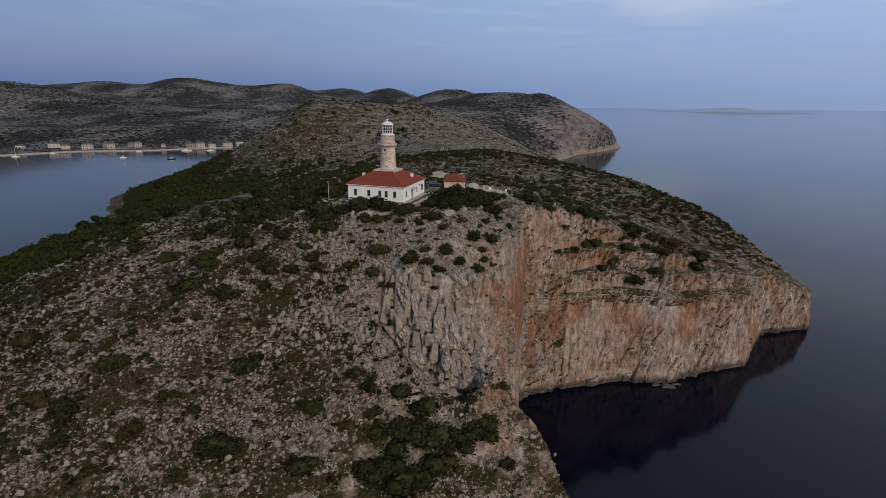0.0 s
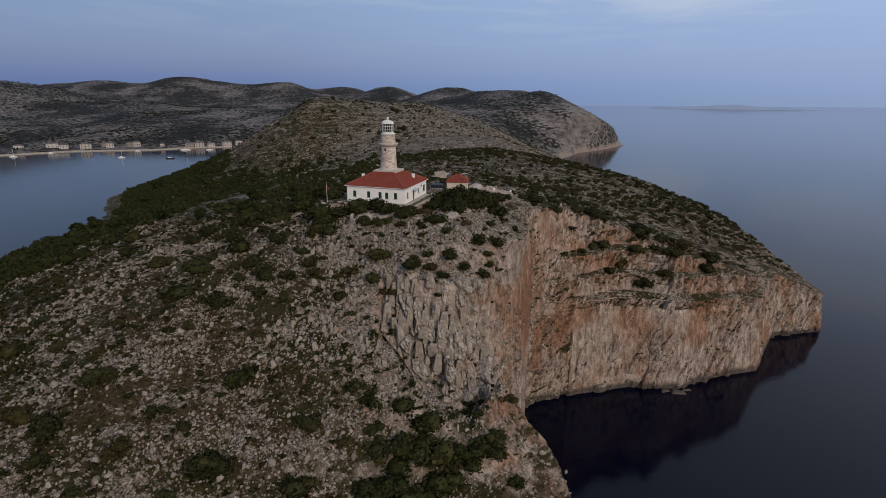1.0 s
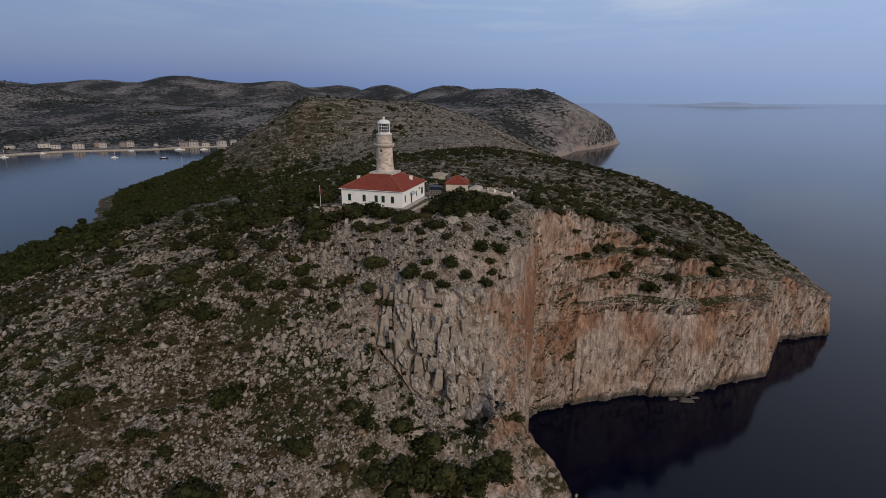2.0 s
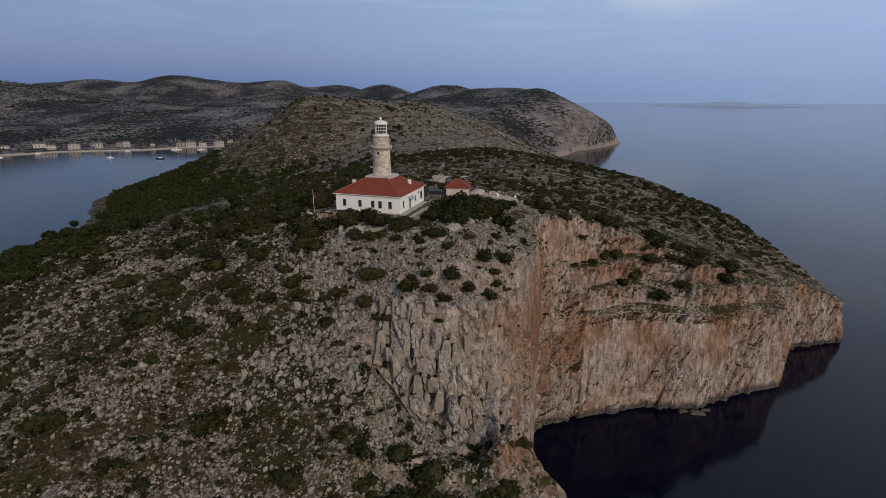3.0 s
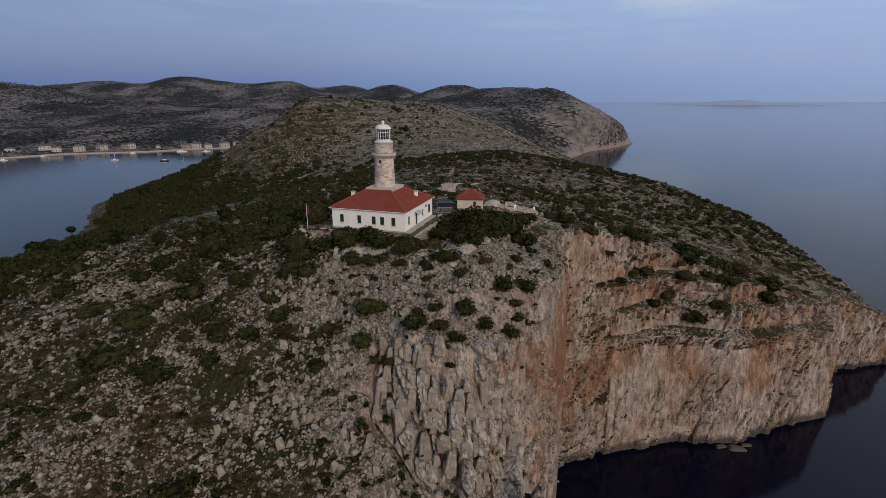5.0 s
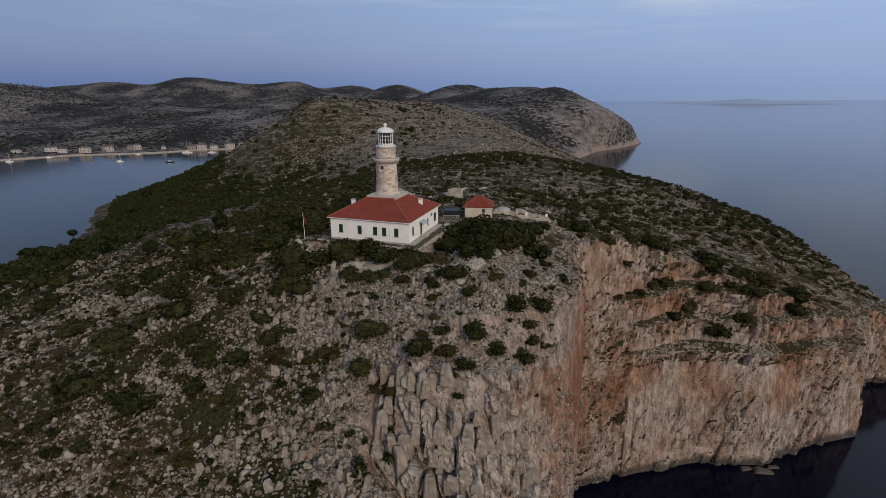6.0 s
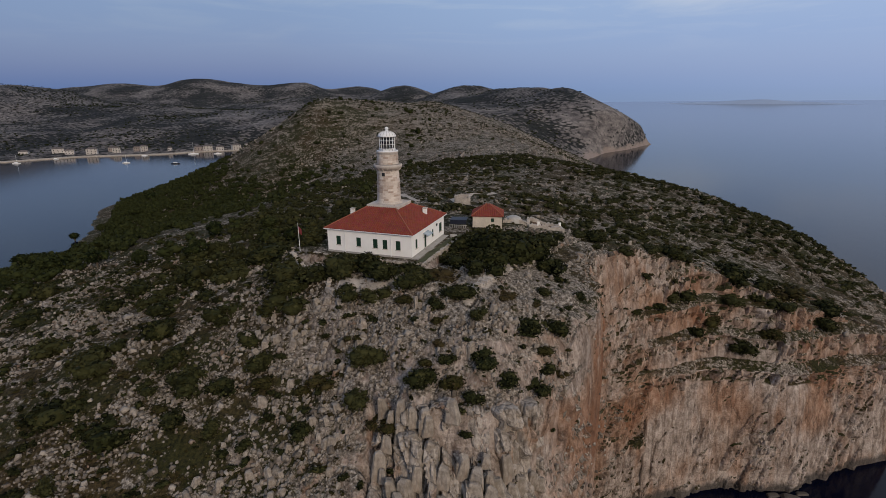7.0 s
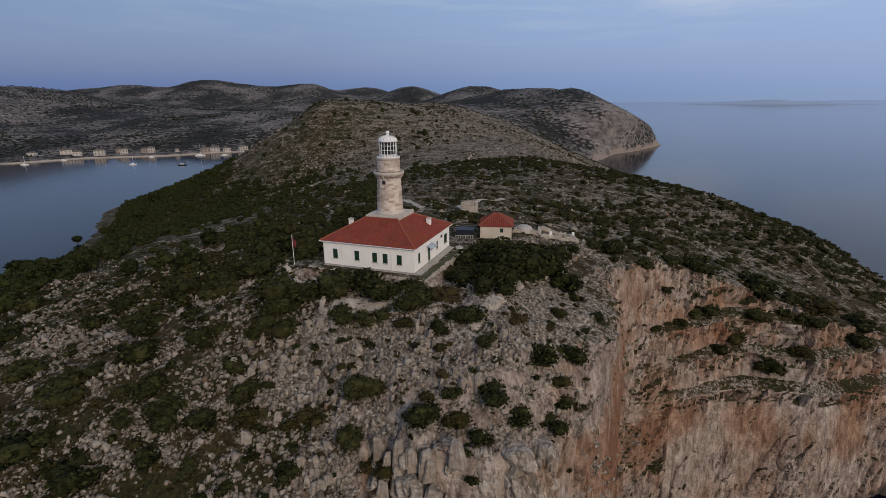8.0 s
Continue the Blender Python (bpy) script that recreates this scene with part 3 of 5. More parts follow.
def box(lo, hi, bev=0.0, bm=None):
    bm = bm or bmesh.new()
    m = Matrix.Translation([(a + b) / 2 for a, b in zip(lo, hi)]) @ Matrix.Diagonal([b - a for a, b in zip(lo, hi)] + [1])
    made = bmesh.ops.create_cube(bm, size=1, matrix=m)["verts"]
    if bev:
        bmesh.ops.bevel(bm, geom=list({e for vv in made for e in vv.link_edges}), offset=bev, segments=2, affect="EDGES", profile=0.6)
    return bm


def lathe(rings, n=32, at=(0, 0), bm=None):
    """A turned body from rings of (radius, height)."""
    bm = bm or bmesh.new()
    loops = []
    for r, z in rings:
        loops.append([bm.verts.new((at[0] + r * math.cos(2 * math.pi * k / n), at[1] + r * math.sin(2 * math.pi * k / n), z)) for k in range(n)])
    for a, b in zip(loops, loops[1:]):
        for k in range(n):
            bm.faces.new((a[k], a[(k + 1) % n], b[(k + 1) % n], b[k])).smooth = True
    bm.faces.new(loops[0][::-1])
    bm.faces.new(loops[-1])
    return bm



def tube(a, b, r, n=8, bm=None, r2=None):
    """A round bar from a to b."""
    bm = bm or bmesh.new()
    a, b = Vector(a), Vector(b)
    m = Matrix.Translation((a + b) / 2) @ (b - a).to_track_quat("Z", "Y").to_matrix().to_4x4()
    bmesh.ops.create_cone(bm, cap_ends=True, segments=n, radius1=r, radius2=r if r2 is None else r2, depth=(b - a).length, matrix=m)
    return bm


def ground_at(x, y):
    return float(land([x], [y])[0])


def tiles():
    """Red clay roof, in rows with weathered patches."""
    m, n, b = material("red_roof_tiles", 0.8, 0.25)
    v = n.coords()
    rnd = n.voronoi(n.coords((3.5, 3.5, 5)), 1.0, "F1", "Color")
    age = n.noise(v, 0.5, 5, 0.6)
    fine = n.noise(v, 6, 4)
    c = n.ramp(n.math("ADD", n.math("MULTIPLY", age, 0.6), n.math("MULTIPLY", fine, 0.4)), [(0.3, (0.115, 0.018, 0.008)), (0.7, (0.235, 0.040, 0.016))])
    n.link(n.mix(0.25, c, n.mix(0.9, rnd, (0.16, 0.026, 0.014))), b.inputs["Base Color"])
    bump(n, b, fine, 0.5, 0.03)
    return m


def ashlar():
    """Weathered cream and pink limestone blocks in courses."""
    m, n, b = material("ashlar_masonry", 0.9, 0.2)
    v = n.coords()
    rnd = n.add("ShaderNodeObjectInfo").outputs["Random"]
    fine, big = n.noise(v, 4, 6, 0.65), n.noise(v, 0.45, 4)
    f = n.math("ADD", n.math("MULTIPLY", rnd, 0.5), n.math("ADD", n.math("MULTIPLY", fine, 0.35), n.math("MULTIPLY", big, 0.3)))
    n.link(n.ramp(f, [(0.25, (0.30, 0.215, 0.165)), (0.55, (0.52, 0.44, 0.375)), (0.85, (0.64, 0.575, 0.51))]), b.inputs["Base Color"])
    bump(n, b, fine, 0.6, 0.03)
    return m


def foliage(name, dark, light, dry):
    """Leaves: each clump its own tone, some dry."""
    m, n, b = material(name, 0.85, 0.06)
    isl = n.add("ShaderNodeNewGeometry").outputs["Random Per Island"]
    ob = n.add("ShaderNodeObjectInfo").outputs["Random"]
    v = n.coords(which="Object")
    wide = n.noise(v, 0.02, 3)
    c = n.ramp(isl, [(0.0, dark), (0.75, light), (1.0, dry)])
    t = n.math("ADD", n.math("MULTIPLY", ob, 0.6), n.math("MULTIPLY", wide, 0.4))
    n.link(n.mix(n.ramp(t, [(0.45, (0, 0, 0)), (0.85, (0.6, 0.6, 0.6))]), c, dry), b.inputs["Base Color"])
    return m


ROOF, ASHLAR = tiles(), ashlar()
SHUTTER = plain("green_shutter_paint", (0.010, 0.040, 0.022), 0.6, 0.25, 6)
DARK = plain("dark_opening", (0.02, 0.022, 0.025), 0.5, 0.1)
METAL = plain("white_painted_metal", (0.74, 0.74, 0.73), 0.5, 0.06, 3)
IRON = plain("dark_iron", (0.05, 0.05, 0.05), 0.6, 0.2, 5, 0.6)
CONCRETE = plain("grey_concrete", (0.36, 0.34, 0.31), 0.9, 0.2, 2)
RUBBLE = plain("rubble_stone", (0.40, 0.355, 0.305), 0.95, 0.35, 1.6, relief=0.05)
GRAVEL = plain("pale_gravel", (0.36, 0.315, 0.265), 0.95, 0.35, 1.6, relief=0.08)
EARTH = plain("brown_earth", (0.13, 0.080, 0.050), 0.95, 0.3, 1.0, relief=0.05)
GRASS = plain("short_grass", (0.060, 0.062, 0.028), 0.95, 0.35, 0.8, relief=0.06)
TARP = plain("navy_tarpaulin", (0.012, 0.015, 0.028), 0.5, 0.2, 2)
GLASS, gn, gb = material("lantern_glass", 0.05, 0.5)
gb.inputs["Base Color"].default_value = (0.012, 0.014, 0.016, 1)
RED = plain("red_cloth", (0.16, 0.025, 0.03), 0.8, 0.1)
BARK = plain("grey_bark", (0.09, 0.07, 0.05), 0.9, 0.3, 6)

# ---- the keepers' house ----
TURN = math.degrees(math.atan2(-0.28, 0.96))
AT = pose(-12.9, 142.2, HOUSE_Z, 0, 0, TURN)
LONG, DEEP, WALL = 17.1, 17.4, 4.35
house = thing("keepers_house", (-12.9, 142.2, HOUSE_Z), "white plastered single storey keepers house with hipped red tile roof", "house", turn=TURN)
FRONT = [(-14.8, 0.92), (-10.6, 0.92), (-7.2, 0.92), (-5.25, 0.92), (-2.65, 0.92)]
SIDE = [(2.3, 0.9, 1.4, 3.1), (6.8, 1.0, 0.35, 2.9), (10.8, 0.8, 1.5, 2.9), (15.3, 1.6, 1.35, 3.15)]


def wall_sheet(length, openings, z0, z1, thick, bm, place):
    """A wall with openings through it, cut into panels round them; place maps (along, out, up) to the house."""
    xs = sorted({0.0, length, *[a for o in openings for a in o[:2]]})
    zs = sorted({z0, z1, *[a for o in openings for a in o[2:]]})
    for xa, xb in zip(xs, xs[1:]):
        for za, zb in zip(zs, zs[1:]):
            mx, mz = (xa + xb) / 2, (za + zb) / 2
            if any(o[0] < mx < o[1] and o[2] < mz < o[3] for o in openings):
                continue
            vs = [bm.verts.new(place(*c)) for c in ((xa, 0, za), (xb, 0, za), (xb, thick, za), (xa, thick, za), (xa, 0, zb), (xb, 0, zb), (xb, thick, zb), (xa, thick, zb))]
            for f in ((0, 1, 5, 4), (1, 2, 6, 5), (2, 3, 7, 6), (3, 0, 4, 7), (4, 5, 6, 7), (3, 2, 1, 0)):
                bm.faces.new([vs[k] for k in f])
    bmesh.ops.remove_doubles(bm, verts=bm.verts, dist=0.001)
    seen = {}
    for f in bm.faces:
        seen.setdefault(tuple(sorted(vv.index for vv in f.verts)), []).append(f)
    bmesh.ops.delete(bm, geom=[f for fs in seen.values() if len(fs) > 1 for f in fs], context="FACES")
    bmesh.ops.recalc_face_normals(bm, faces=bm.faces)
    return bm


fo = [(LONG + x - wd / 2, LONG + x + wd / 2, 1.4, 3.1) for x, wd in FRONT]
so = [(y - wd / 2, y + wd / 2, za, zb) for y, wd, za, zb in SIDE]
part("wall", wall_sheet(LONG, fo, -1.5, WALL, 0.5, bmesh.new(), lambda a, o, z: (-LONG + a, o, z)), WHITE, house)
part("wall", wall_sheet(DEEP - 1.0, [(a - 0.5, b - 0.5, c, d) for a, b, c, d in so], -1.5, WALL, 0.5, bmesh.new(), lambda a, o, z: (-o, 0.5 + a, z)), WHITE, house)
part("wall", box((-LONG, 0.5, -1.5), (-LONG + 0.5, DEEP - 0.5, WALL)), WHITE, house)
part("wall", box((-LONG, DEEP - 0.5, -1.5), (0, DEEP, WALL)), WHITE, house)
part("plinth", box((-LONG - 0.07, -0.07, -1.5), (0.07, DEEP + 0.07, 0.28), 0.03), CONCRETE, house)
part("cornice", box((-LONG - 0.22, -0.22, WALL - 0.18), (0.22, DEEP + 0.22, WALL), 0.05), WHITE, house)


def window(at, turn, width, tall):
    w0 = new("window")
    w0.parent = house
    w0.matrix_basis = pose(*at, 0, 0, turn)
    bm = box((-width / 2, 0.10, 0), (-width / 2 + 0.07, 0.2, tall))
    box((width / 2 - 0.07, 0.10, 0), (width / 2, 0.2, tall), bm=bm)
    box((-width / 2, 0.10, tall - 0.07), (width / 2, 0.2, tall), bm=bm)
    part("window_frame", bm, METAL, w0)
    part("sill", box((-width / 2 - 0.12, -0.14, -0.10), (width / 2 + 0.12, 0.2, -0.005), 0.015), STONE, w0)
    for side in (-1, 1):
        x0, x1 = sorted((side * 0.005, side * (width / 2 - 0.01)))
        leaf = box((x0, 0.04, 0.01), (x1, 0.09, tall - 0.01))
        for k in range(12):
            z = 0.1 + (tall - 0.2) * k / 12
            box((x0 + 0.05, 0.015, z), (x1 - 0.05, 0.045, z + 0.07), bm=leaf)
        part("shutter", leaf, SHUTTER, w0, "dark green louvred shutter")


for x, wd in FRONT:
    window((x, 0, 1.4), 0, wd, 1.7)
for y, wd, za, zb in SIDE:
    window((0, y, za), 90, wd, zb - za)


def hipped(x0, y0, x1, y1, z0, rise, flat, thick=0.16):
    bm = bmesh.new()
    lo = [bm.verts.new(c) for c in ((x0, y0, z0), (x1, y0, z0), (x1, y1, z0), (x0, y1, z0))]
    mid = [bm.verts.new((c.co.x, c.co.y, z0 + thick)) for c in lo]
    cx, cy = (x0 + x1) / 2, (y0 + y1) / 2
    fx, fy = flat
    hi = [bm.verts.new((cx + a * fx, cy + b * fy, z0 + thick + rise)) for a, b in ((-1, -1), (1, -1), (1, 1), (-1, 1))]
    bm.faces.new(lo[::-1])
    bm.faces.new(hi)
    for a, b in ((lo, mid), (mid, hi)):
        for k in range(4):
            bm.faces.new((a[k], a[(k + 1) % 4], b[(k + 1) % 4], b[k]))
    return bm, [c.co.copy() for c in mid], [c.co.copy() for c in hi]


def tile_rows(parent, mid, hi, pitch, mat):
    """Rounded tile rows running up each slope, one mesh a slope."""
    for k in range(4):
        a, b, c, d = mid[k], mid[(k + 1) % 4], hi[(k + 1) % 4], hi[k]
        bm = bmesh.new()
        n = max(3, round((b - a).length / pitch))
        along = (b - a).normalized()
        upv = ((c + d) / 2 - (a + b) / 2)
        nrm = along.cross(upv).normalized()
        height = (d - a) - along * (d - a).dot(along)
        la, lc = (d - a).dot(along), (c - a).dot(along)
        width = (b - a).length
        for j in range(n):
            u = width * (j + 0.5) / n
            top = min(1.0, u / max(la, 1e-3), (width - u) / max(width - lc, 1e-3))
            if top < 0.06:
                continue
            p0, p1 = a + along * u - height * 0.012, a + along * u + height * (top - 0.01)
            r = pitch * 0.30
            ring = [(-r, 0.0), (-0.6 * r, 0.7 * r), (0.6 * r, 0.7 * r), (r, 0.0)]
            va = [bm.verts.new(p0 + along * e + nrm * (g + 0.004)) for e, g in ring]
            vb = [bm.verts.new(p1 + along * e + nrm * (g + 0.004)) for e, g in ring]
            for q in range(3):
                bm.faces.new((va[q], va[q + 1], vb[q + 1], vb[q]))
            bm.faces.new(va[::-1])
        tagged(part("tiling", bm, mat, parent), kind="stuff")


def hip_caps(parent, mid, hi, mat, r=0.13):
    for k in range(4):
        part("hip_cap", tube(mid[k] + Vector((0, 0, 0.03)), hi[k] + Vector((0, 0, 0.03)), r, 8), mat, parent)


RIDGE = plain("pale_red_ridge_tiles", (0.26, 0.085, 0.05), 0.85, 0.2, 3)
bm, mid, hi = hipped(-LONG - 0.42, -0.42, 0.42, DEEP + 0.42, WALL + 0.002, 3.5, (2.4, 2.3))
roof = part("roof", bm, ROOF, house)
tile_rows(roof, mid, hi, 0.42, ROOF)
hip_caps(roof, mid, hi, RIDGE)
for x, y, z in ((-15.6, 7.4, 5.2), (-1.9, 11.6, 5.3)):
    ch = part("chimney", box((x - 0.36, y - 0.36, z - 0.6), (x + 0.36, y + 0.36, z + 1.45), 0.03), WHITE, house)
    part("cap", box((x - 0.44, y - 0.44, z + 1.45), (x + 0.44, y + 0.44, z + 1.6), 0.03), STONE, ch)
for x in (-13.4, -4.0):
    pipe = tube((x, -0.09, 0.1), (x, -0.09, 4.1), 0.055)
    tube((x, -0.09, 4.1), (x, -0.34, 4.3), 0.055, bm=pipe)
    part("downpipe", pipe, METAL, house)
gut = box((-LONG - 0.5, -0.55, WALL + 0.02), (0.5, -0.43, WALL + 0.14), 0.03)
part("gutter", gut, METAL, house)
part("gutter", box((0.43, -0.42, WALL + 0.02), (0.55, DEEP + 0.5, WALL + 0.14), 0.03), METAL, house)
for x, y in ((-10.9, 3.2), (-3.9, 5.6)):
    part("skylight", box((x - 0.35, y - 0.25, 5.9), (x + 0.35, y + 0.25, 6.12), 0.02), STONE, house)
aw = bmesh.new()
for k in range(9):
    y = 5.5 + 0.3 * k
    a = [aw.verts.new(c) for c in ((0.05, y, 3.35), (1.15, y, 2.9), (1.15, y + 0.24, 2.9), (0.05, y + 0.24, 3.35), (0.05, y, 3.40), (1.15, y, 2.95), (1.15, y + 0.24, 2.95), (0.05, y + 0.24, 3.40))]
    for f in ((0, 3, 2, 1), (4, 5, 6, 7), (0, 1, 5, 4), (1, 2, 6, 5), (2, 3, 7, 6), (3, 0, 4, 7)):
        aw.faces.new([a[q] for q in f])
awn = part("awning", aw, plain("faded_awning", (0.34, 0.40, 0.44), 0.8, 0.2), house, "faded grey blue slatted awning over the door")
for y in (5.55, 8.0):
    part("bracket", tube((0.03, y, 2.5), (1.1, y, 2.9), 0.025), IRON, awn)
part("vent", box((0.0, 12.6, 3.0), (0.10, 13.3, 3.5), 0.02), DARK, house)
part("step", box((0.075, 6.0, -0.4), (1.5, 7.6, 0.2), 0.04), CONCRETE, house)
part("apron", box((0.08, 0.2, -0.9), (1.1, 17.4, 0.04), 0.03), CONCRETE, house)

# ---- the tower ----
tower = thing("lighthouse_tower", (-18.4, 153.3, HOUSE_Z + 0.88), "round pale stone lighthouse tower with white glazed lantern", "lighthouse", turn=TURN)
tower.scale = (1, 1, 0.932)
part("plinth", box((-3.3, -3.3, 6.2), (3.3, 3.3, 7.75), 0.12), STONE, tower, "square pale stone base on the roof ridge")
part("collar", lathe([(2.62, 7.7), (2.62, 7.95), (2.42, 8.1)], 40), STONE, tower)
shaft = part("shaft", lathe([(2.28, 6.0), (2.28, 8.0), (2.02, 14.7), (2.02, 14.9)], 40), STONE, tower)
course_h = 0.40
rng = random.Random(4)
COURSES = [(8.06 + j * course_h, 2.34 - 0.26 * j / 16) for j in range(16)] + [(15.82 + j * course_h, 2.03) for j in range(5)]
for z0, r in COURSES:
    z1 = z0 + course_h - 0.035
    n = 14
    off = rng.random() * 6.28
    for k in range(n):
        a0 = off + 2 * math.pi * (k + rng.uniform(-0.12, 0.12)) / n
        a1 = off + 2 * math.pi * (k + 0.93) / n
        rr = r + rng.uniform(-0.02, 0.03)
        courses = bmesh.new()
        vs = []
        for z in (z0, z1):
            for a in (a0, (a0 + a1) / 2, a1):
                vs.append(courses.verts.new((rr * math.cos(a), rr * math.sin(a), z)))
            for a in (a1, (a0 + a1) / 2, a0):
                vs.append(courses.verts.new(((rr - 0.2) * math.cos(a), (rr - 0.2) * math.sin(a), z)))
        lo, hi6 = vs[:6], vs[6:]
        courses.faces.new(lo[::-1])
        courses.faces.new(hi6)
        for q in range(6):
            courses.faces.new((lo[q], lo[(q + 1) % 6], hi6[(q + 1) % 6], hi6[q]))
        part("stone_block", courses, ASHLAR, tower)
gal = part("gallery", lathe([(2.08, 14.65), (2.35, 14.95), (2.72, 15.2), (2.72, 15.75), (2.58, 15.78), (2.58, 15.4), (1.9, 15.35)], 40), STONE, tower, "projecting stone gallery")
for k in range(16):
    a = 2 * math.pi * k / 16
    part("corbel", tube((2.12 * math.cos(a), 2.12 * math.sin(a), 14.5), (2.5 * math.cos(a), 2.5 * math.sin(a), 15.05), 0.12, 6), STONE, gal)
part("drum", lathe([(1.98, 15.3), (1.96, 18.0), (2.08, 18.1), (2.08, 18.3), (1.8, 18.32)], 40), STONE, tower, "stone drum under the lantern")
part("window_niche", box((-0.28, -2.2, 13.5), (0.28, -1.9, 14.2), 0.02), DARK, tower)
part("deck", lathe([(1.6, 18.3), (2.05, 18.32), (2.05, 18.5), (1.6, 18.52)], 32), METAL, tower)
lan = part("lantern", lathe([(1.56, 18.5), (1.58, 18.95), (1.50, 18.97)], 16), METAL, tower, "white metal lantern room with dark panes")
part("pane", lathe([(1.44, 18.96), (1.44, 21.3)], 16), GLASS, lan, "dark lantern glass")
for k in range(16):
    a = 2 * math.pi * (k + 0.0) / 16
    c0, s0 = math.cos(a), math.sin(a)
    part("mullion", box((-0.05, -0.035, 18.95), (0.05, 0.035, 21.3)), METAL, lan).matrix_basis = pose(1.47 * c0, 1.47 * s0, 0, 0, 0, math.degrees(a))
for z in (19.7, 20.5):
    part("glazing_bar", lathe([(1.46, z), (1.52, z), (1.52, z + 0.07), (1.46, z + 0.07)], 16), METAL, lan)
dome_rings = [(1.72, 21.25), (1.74, 21.42)] + [(1.66 * math.cos(radians(q)), 21.42 + 0.98 * math.sin(radians(q))) for q in range(8, 80, 9)] + [(0.26, 22.42)]
dome = part("dome", lathe(dome_rings, 32), METAL, tower, "ribbed white metal dome")
for k in range(16):
    a = 2 * math.pi * k / 16
    rib = bmesh.new()
    pts = [(1.68 * math.cos(radians(q)), 21.44 + 1.0 * math.sin(radians(q))) for q in range(2, 82, 10)]
    for (r0, z0), (r1, z1) in zip(pts, pts[1:]):
        tube((r0 * math.cos(a), r0 * math.sin(a), z0), (r1 * math.cos(a), r1 * math.sin(a), z1), 0.035, 5, rib)
    part("rib", rib, CONCRETE, dome)
ball = [(0.24, 22.35), (0.24, 22.55), (0.12, 22.58)] + [(0.34 * math.cos(radians(q)) + 0.01, 22.88 + 0.32 * math.sin(radians(q))) for q in range(-70, 90, 20)]
part("finial", lathe(ball, 16), METAL, tower)
rail = bmesh.new()
for k in range(20):
    a = 2 * math.pi * k / 20
    tube((2.0 * math.cos(a), 2.0 * math.sin(a), 18.5), (2.0 * math.cos(a), 2.0 * math.sin(a), 19.3), 0.02, 5, rail)
for z in (18.9, 19.3):
    for k in range(20):
        a, b = 2 * math.pi * k / 20, 2 * math.pi * (k + 1) / 20
        tube((2.0 * math.cos(a), 2.0 * math.sin(a), z), (2.0 * math.cos(b), 2.0 * math.sin(b), z), 0.018, 4, rail)
part("railing", rail, IRON, tower, "thin dark iron railing")

# ---- outbuilding ----
shed = thing("outbuilding", (1.4, 168.0, 70.0), "small plastered stone outbuilding with red hipped roof", "outbuilding", turn=-4)
cream = plain("cream_plaster", (0.52, 0.46, 0.38), 0.9, 0.15)
part("wall", wall_sheet(6.4, [(4.0, 4.7, 1.2, 2.1)], -1.5, 2.5, 0.4, bmesh.new(), lambda a, o, z: (-3.2 + a, -2.8 + o, z)), cream, shed)
part("wall", box((-3.2, -2.4, -1.5), (-2.8, 2.4, 2.5)), cream, shed)
part("wall", box((2.8, -2.4, -1.5), (3.2, 2.4, 2.5)), cream, shed)
part("wall", box((-3.2, 2.4, -1.5), (3.2, 2.8, 2.5)), cream, shed)
part("window", box((0.8, -2.62, 1.2), (1.5, -2.55, 2.1)), SHUTTER, shed)
bm, mid, hi = hipped(-3.5, -3.1, 3.5, 3.1, 2.502, 2.1, (0.3, 0.1))
r2 = part("roof", bm, ROOF, shed)
tile_rows(r2, mid, hi, 0.42, ROOF)
hip_caps(r2, mid, hi, RIDGE, 0.11)

# ---- dry stone walls, yard, paths ----
def stone_wall(name, pts, tall, thick, label, seed, stone=0.45, down=1.2):
    """A dry stone wall: rough stones in courses along a line of (east, north) with its top at ground + tall, joined in one piece."""
    r = random.Random(seed)
    bm = bmesh.new()
    x0, y0 = pts[0][0], pts[0][1]
    z0 = ground_at(x0, y0)
    for a, b in zip(pts, pts[1:]):
        length = math.hypot(b[0] - a[0], b[1] - a[1])
        ang = math.atan2(b[1] - a[1], b[0] - a[0])
        n = max(1, round(length / stone))
        zs = land([a[0] + (b[0] - a[0]) * (k + 0.5) / n for k in range(n)], [a[1] + (b[1] - a[1]) * (k + 0.5) / n for k in range(n)])
        for k in range(n):
            u = (k + 0.5) / n
            base = float(zs[k]) if len(a) < 3 else a[2] + (b[2] - a[2]) * u - tall
            cx, cy = a[0] + (b[0] - a[0]) * u, a[1] + (b[1] - a[1]) * u
            rows = max(1, round((tall + down) / (stone * 0.7)))
            for j in range(rows):
                z = base - down + (j + 0.5) * (tall + down) / rows
                if j == rows - 1 and r.random() < 0.25:
                    continue
                m = (Matrix.Translation((cx - x0 + r.uniform(-0.06, 0.06), cy - y0 + r.uniform(-0.06, 0.06), z - z0))
                     @ Euler((r.uniform(-0.15, 0.15), r.uniform(-0.15, 0.15), ang + r.uniform(-0.15, 0.15))).to_matrix().to_4x4()
                     @ Matrix.Diagonal((stone * r.uniform(0.85, 1.15), thick * r.uniform(0.85, 1.15), stone * 0.7 * r.uniform(0.9, 1.2), 1)))
                for vv in bmesh.ops.create_cube(bm, size=1, matrix=m)["verts"]:
                    vv.co += Vector((r.uniform(-1, 1), r.uniform(-1, 1), r.uniform(-1, 1))) * stone * 0.11
    me = bpy.data.meshes.new(name)
    bm.to_mesh(me)
    bm.free()
    me.materials.append(RUBBLE)
    ob = new(name, me)
    ob.location = (x0, y0, z0)
    return tagged(ob, label, "stone wall", "dry stone walls")


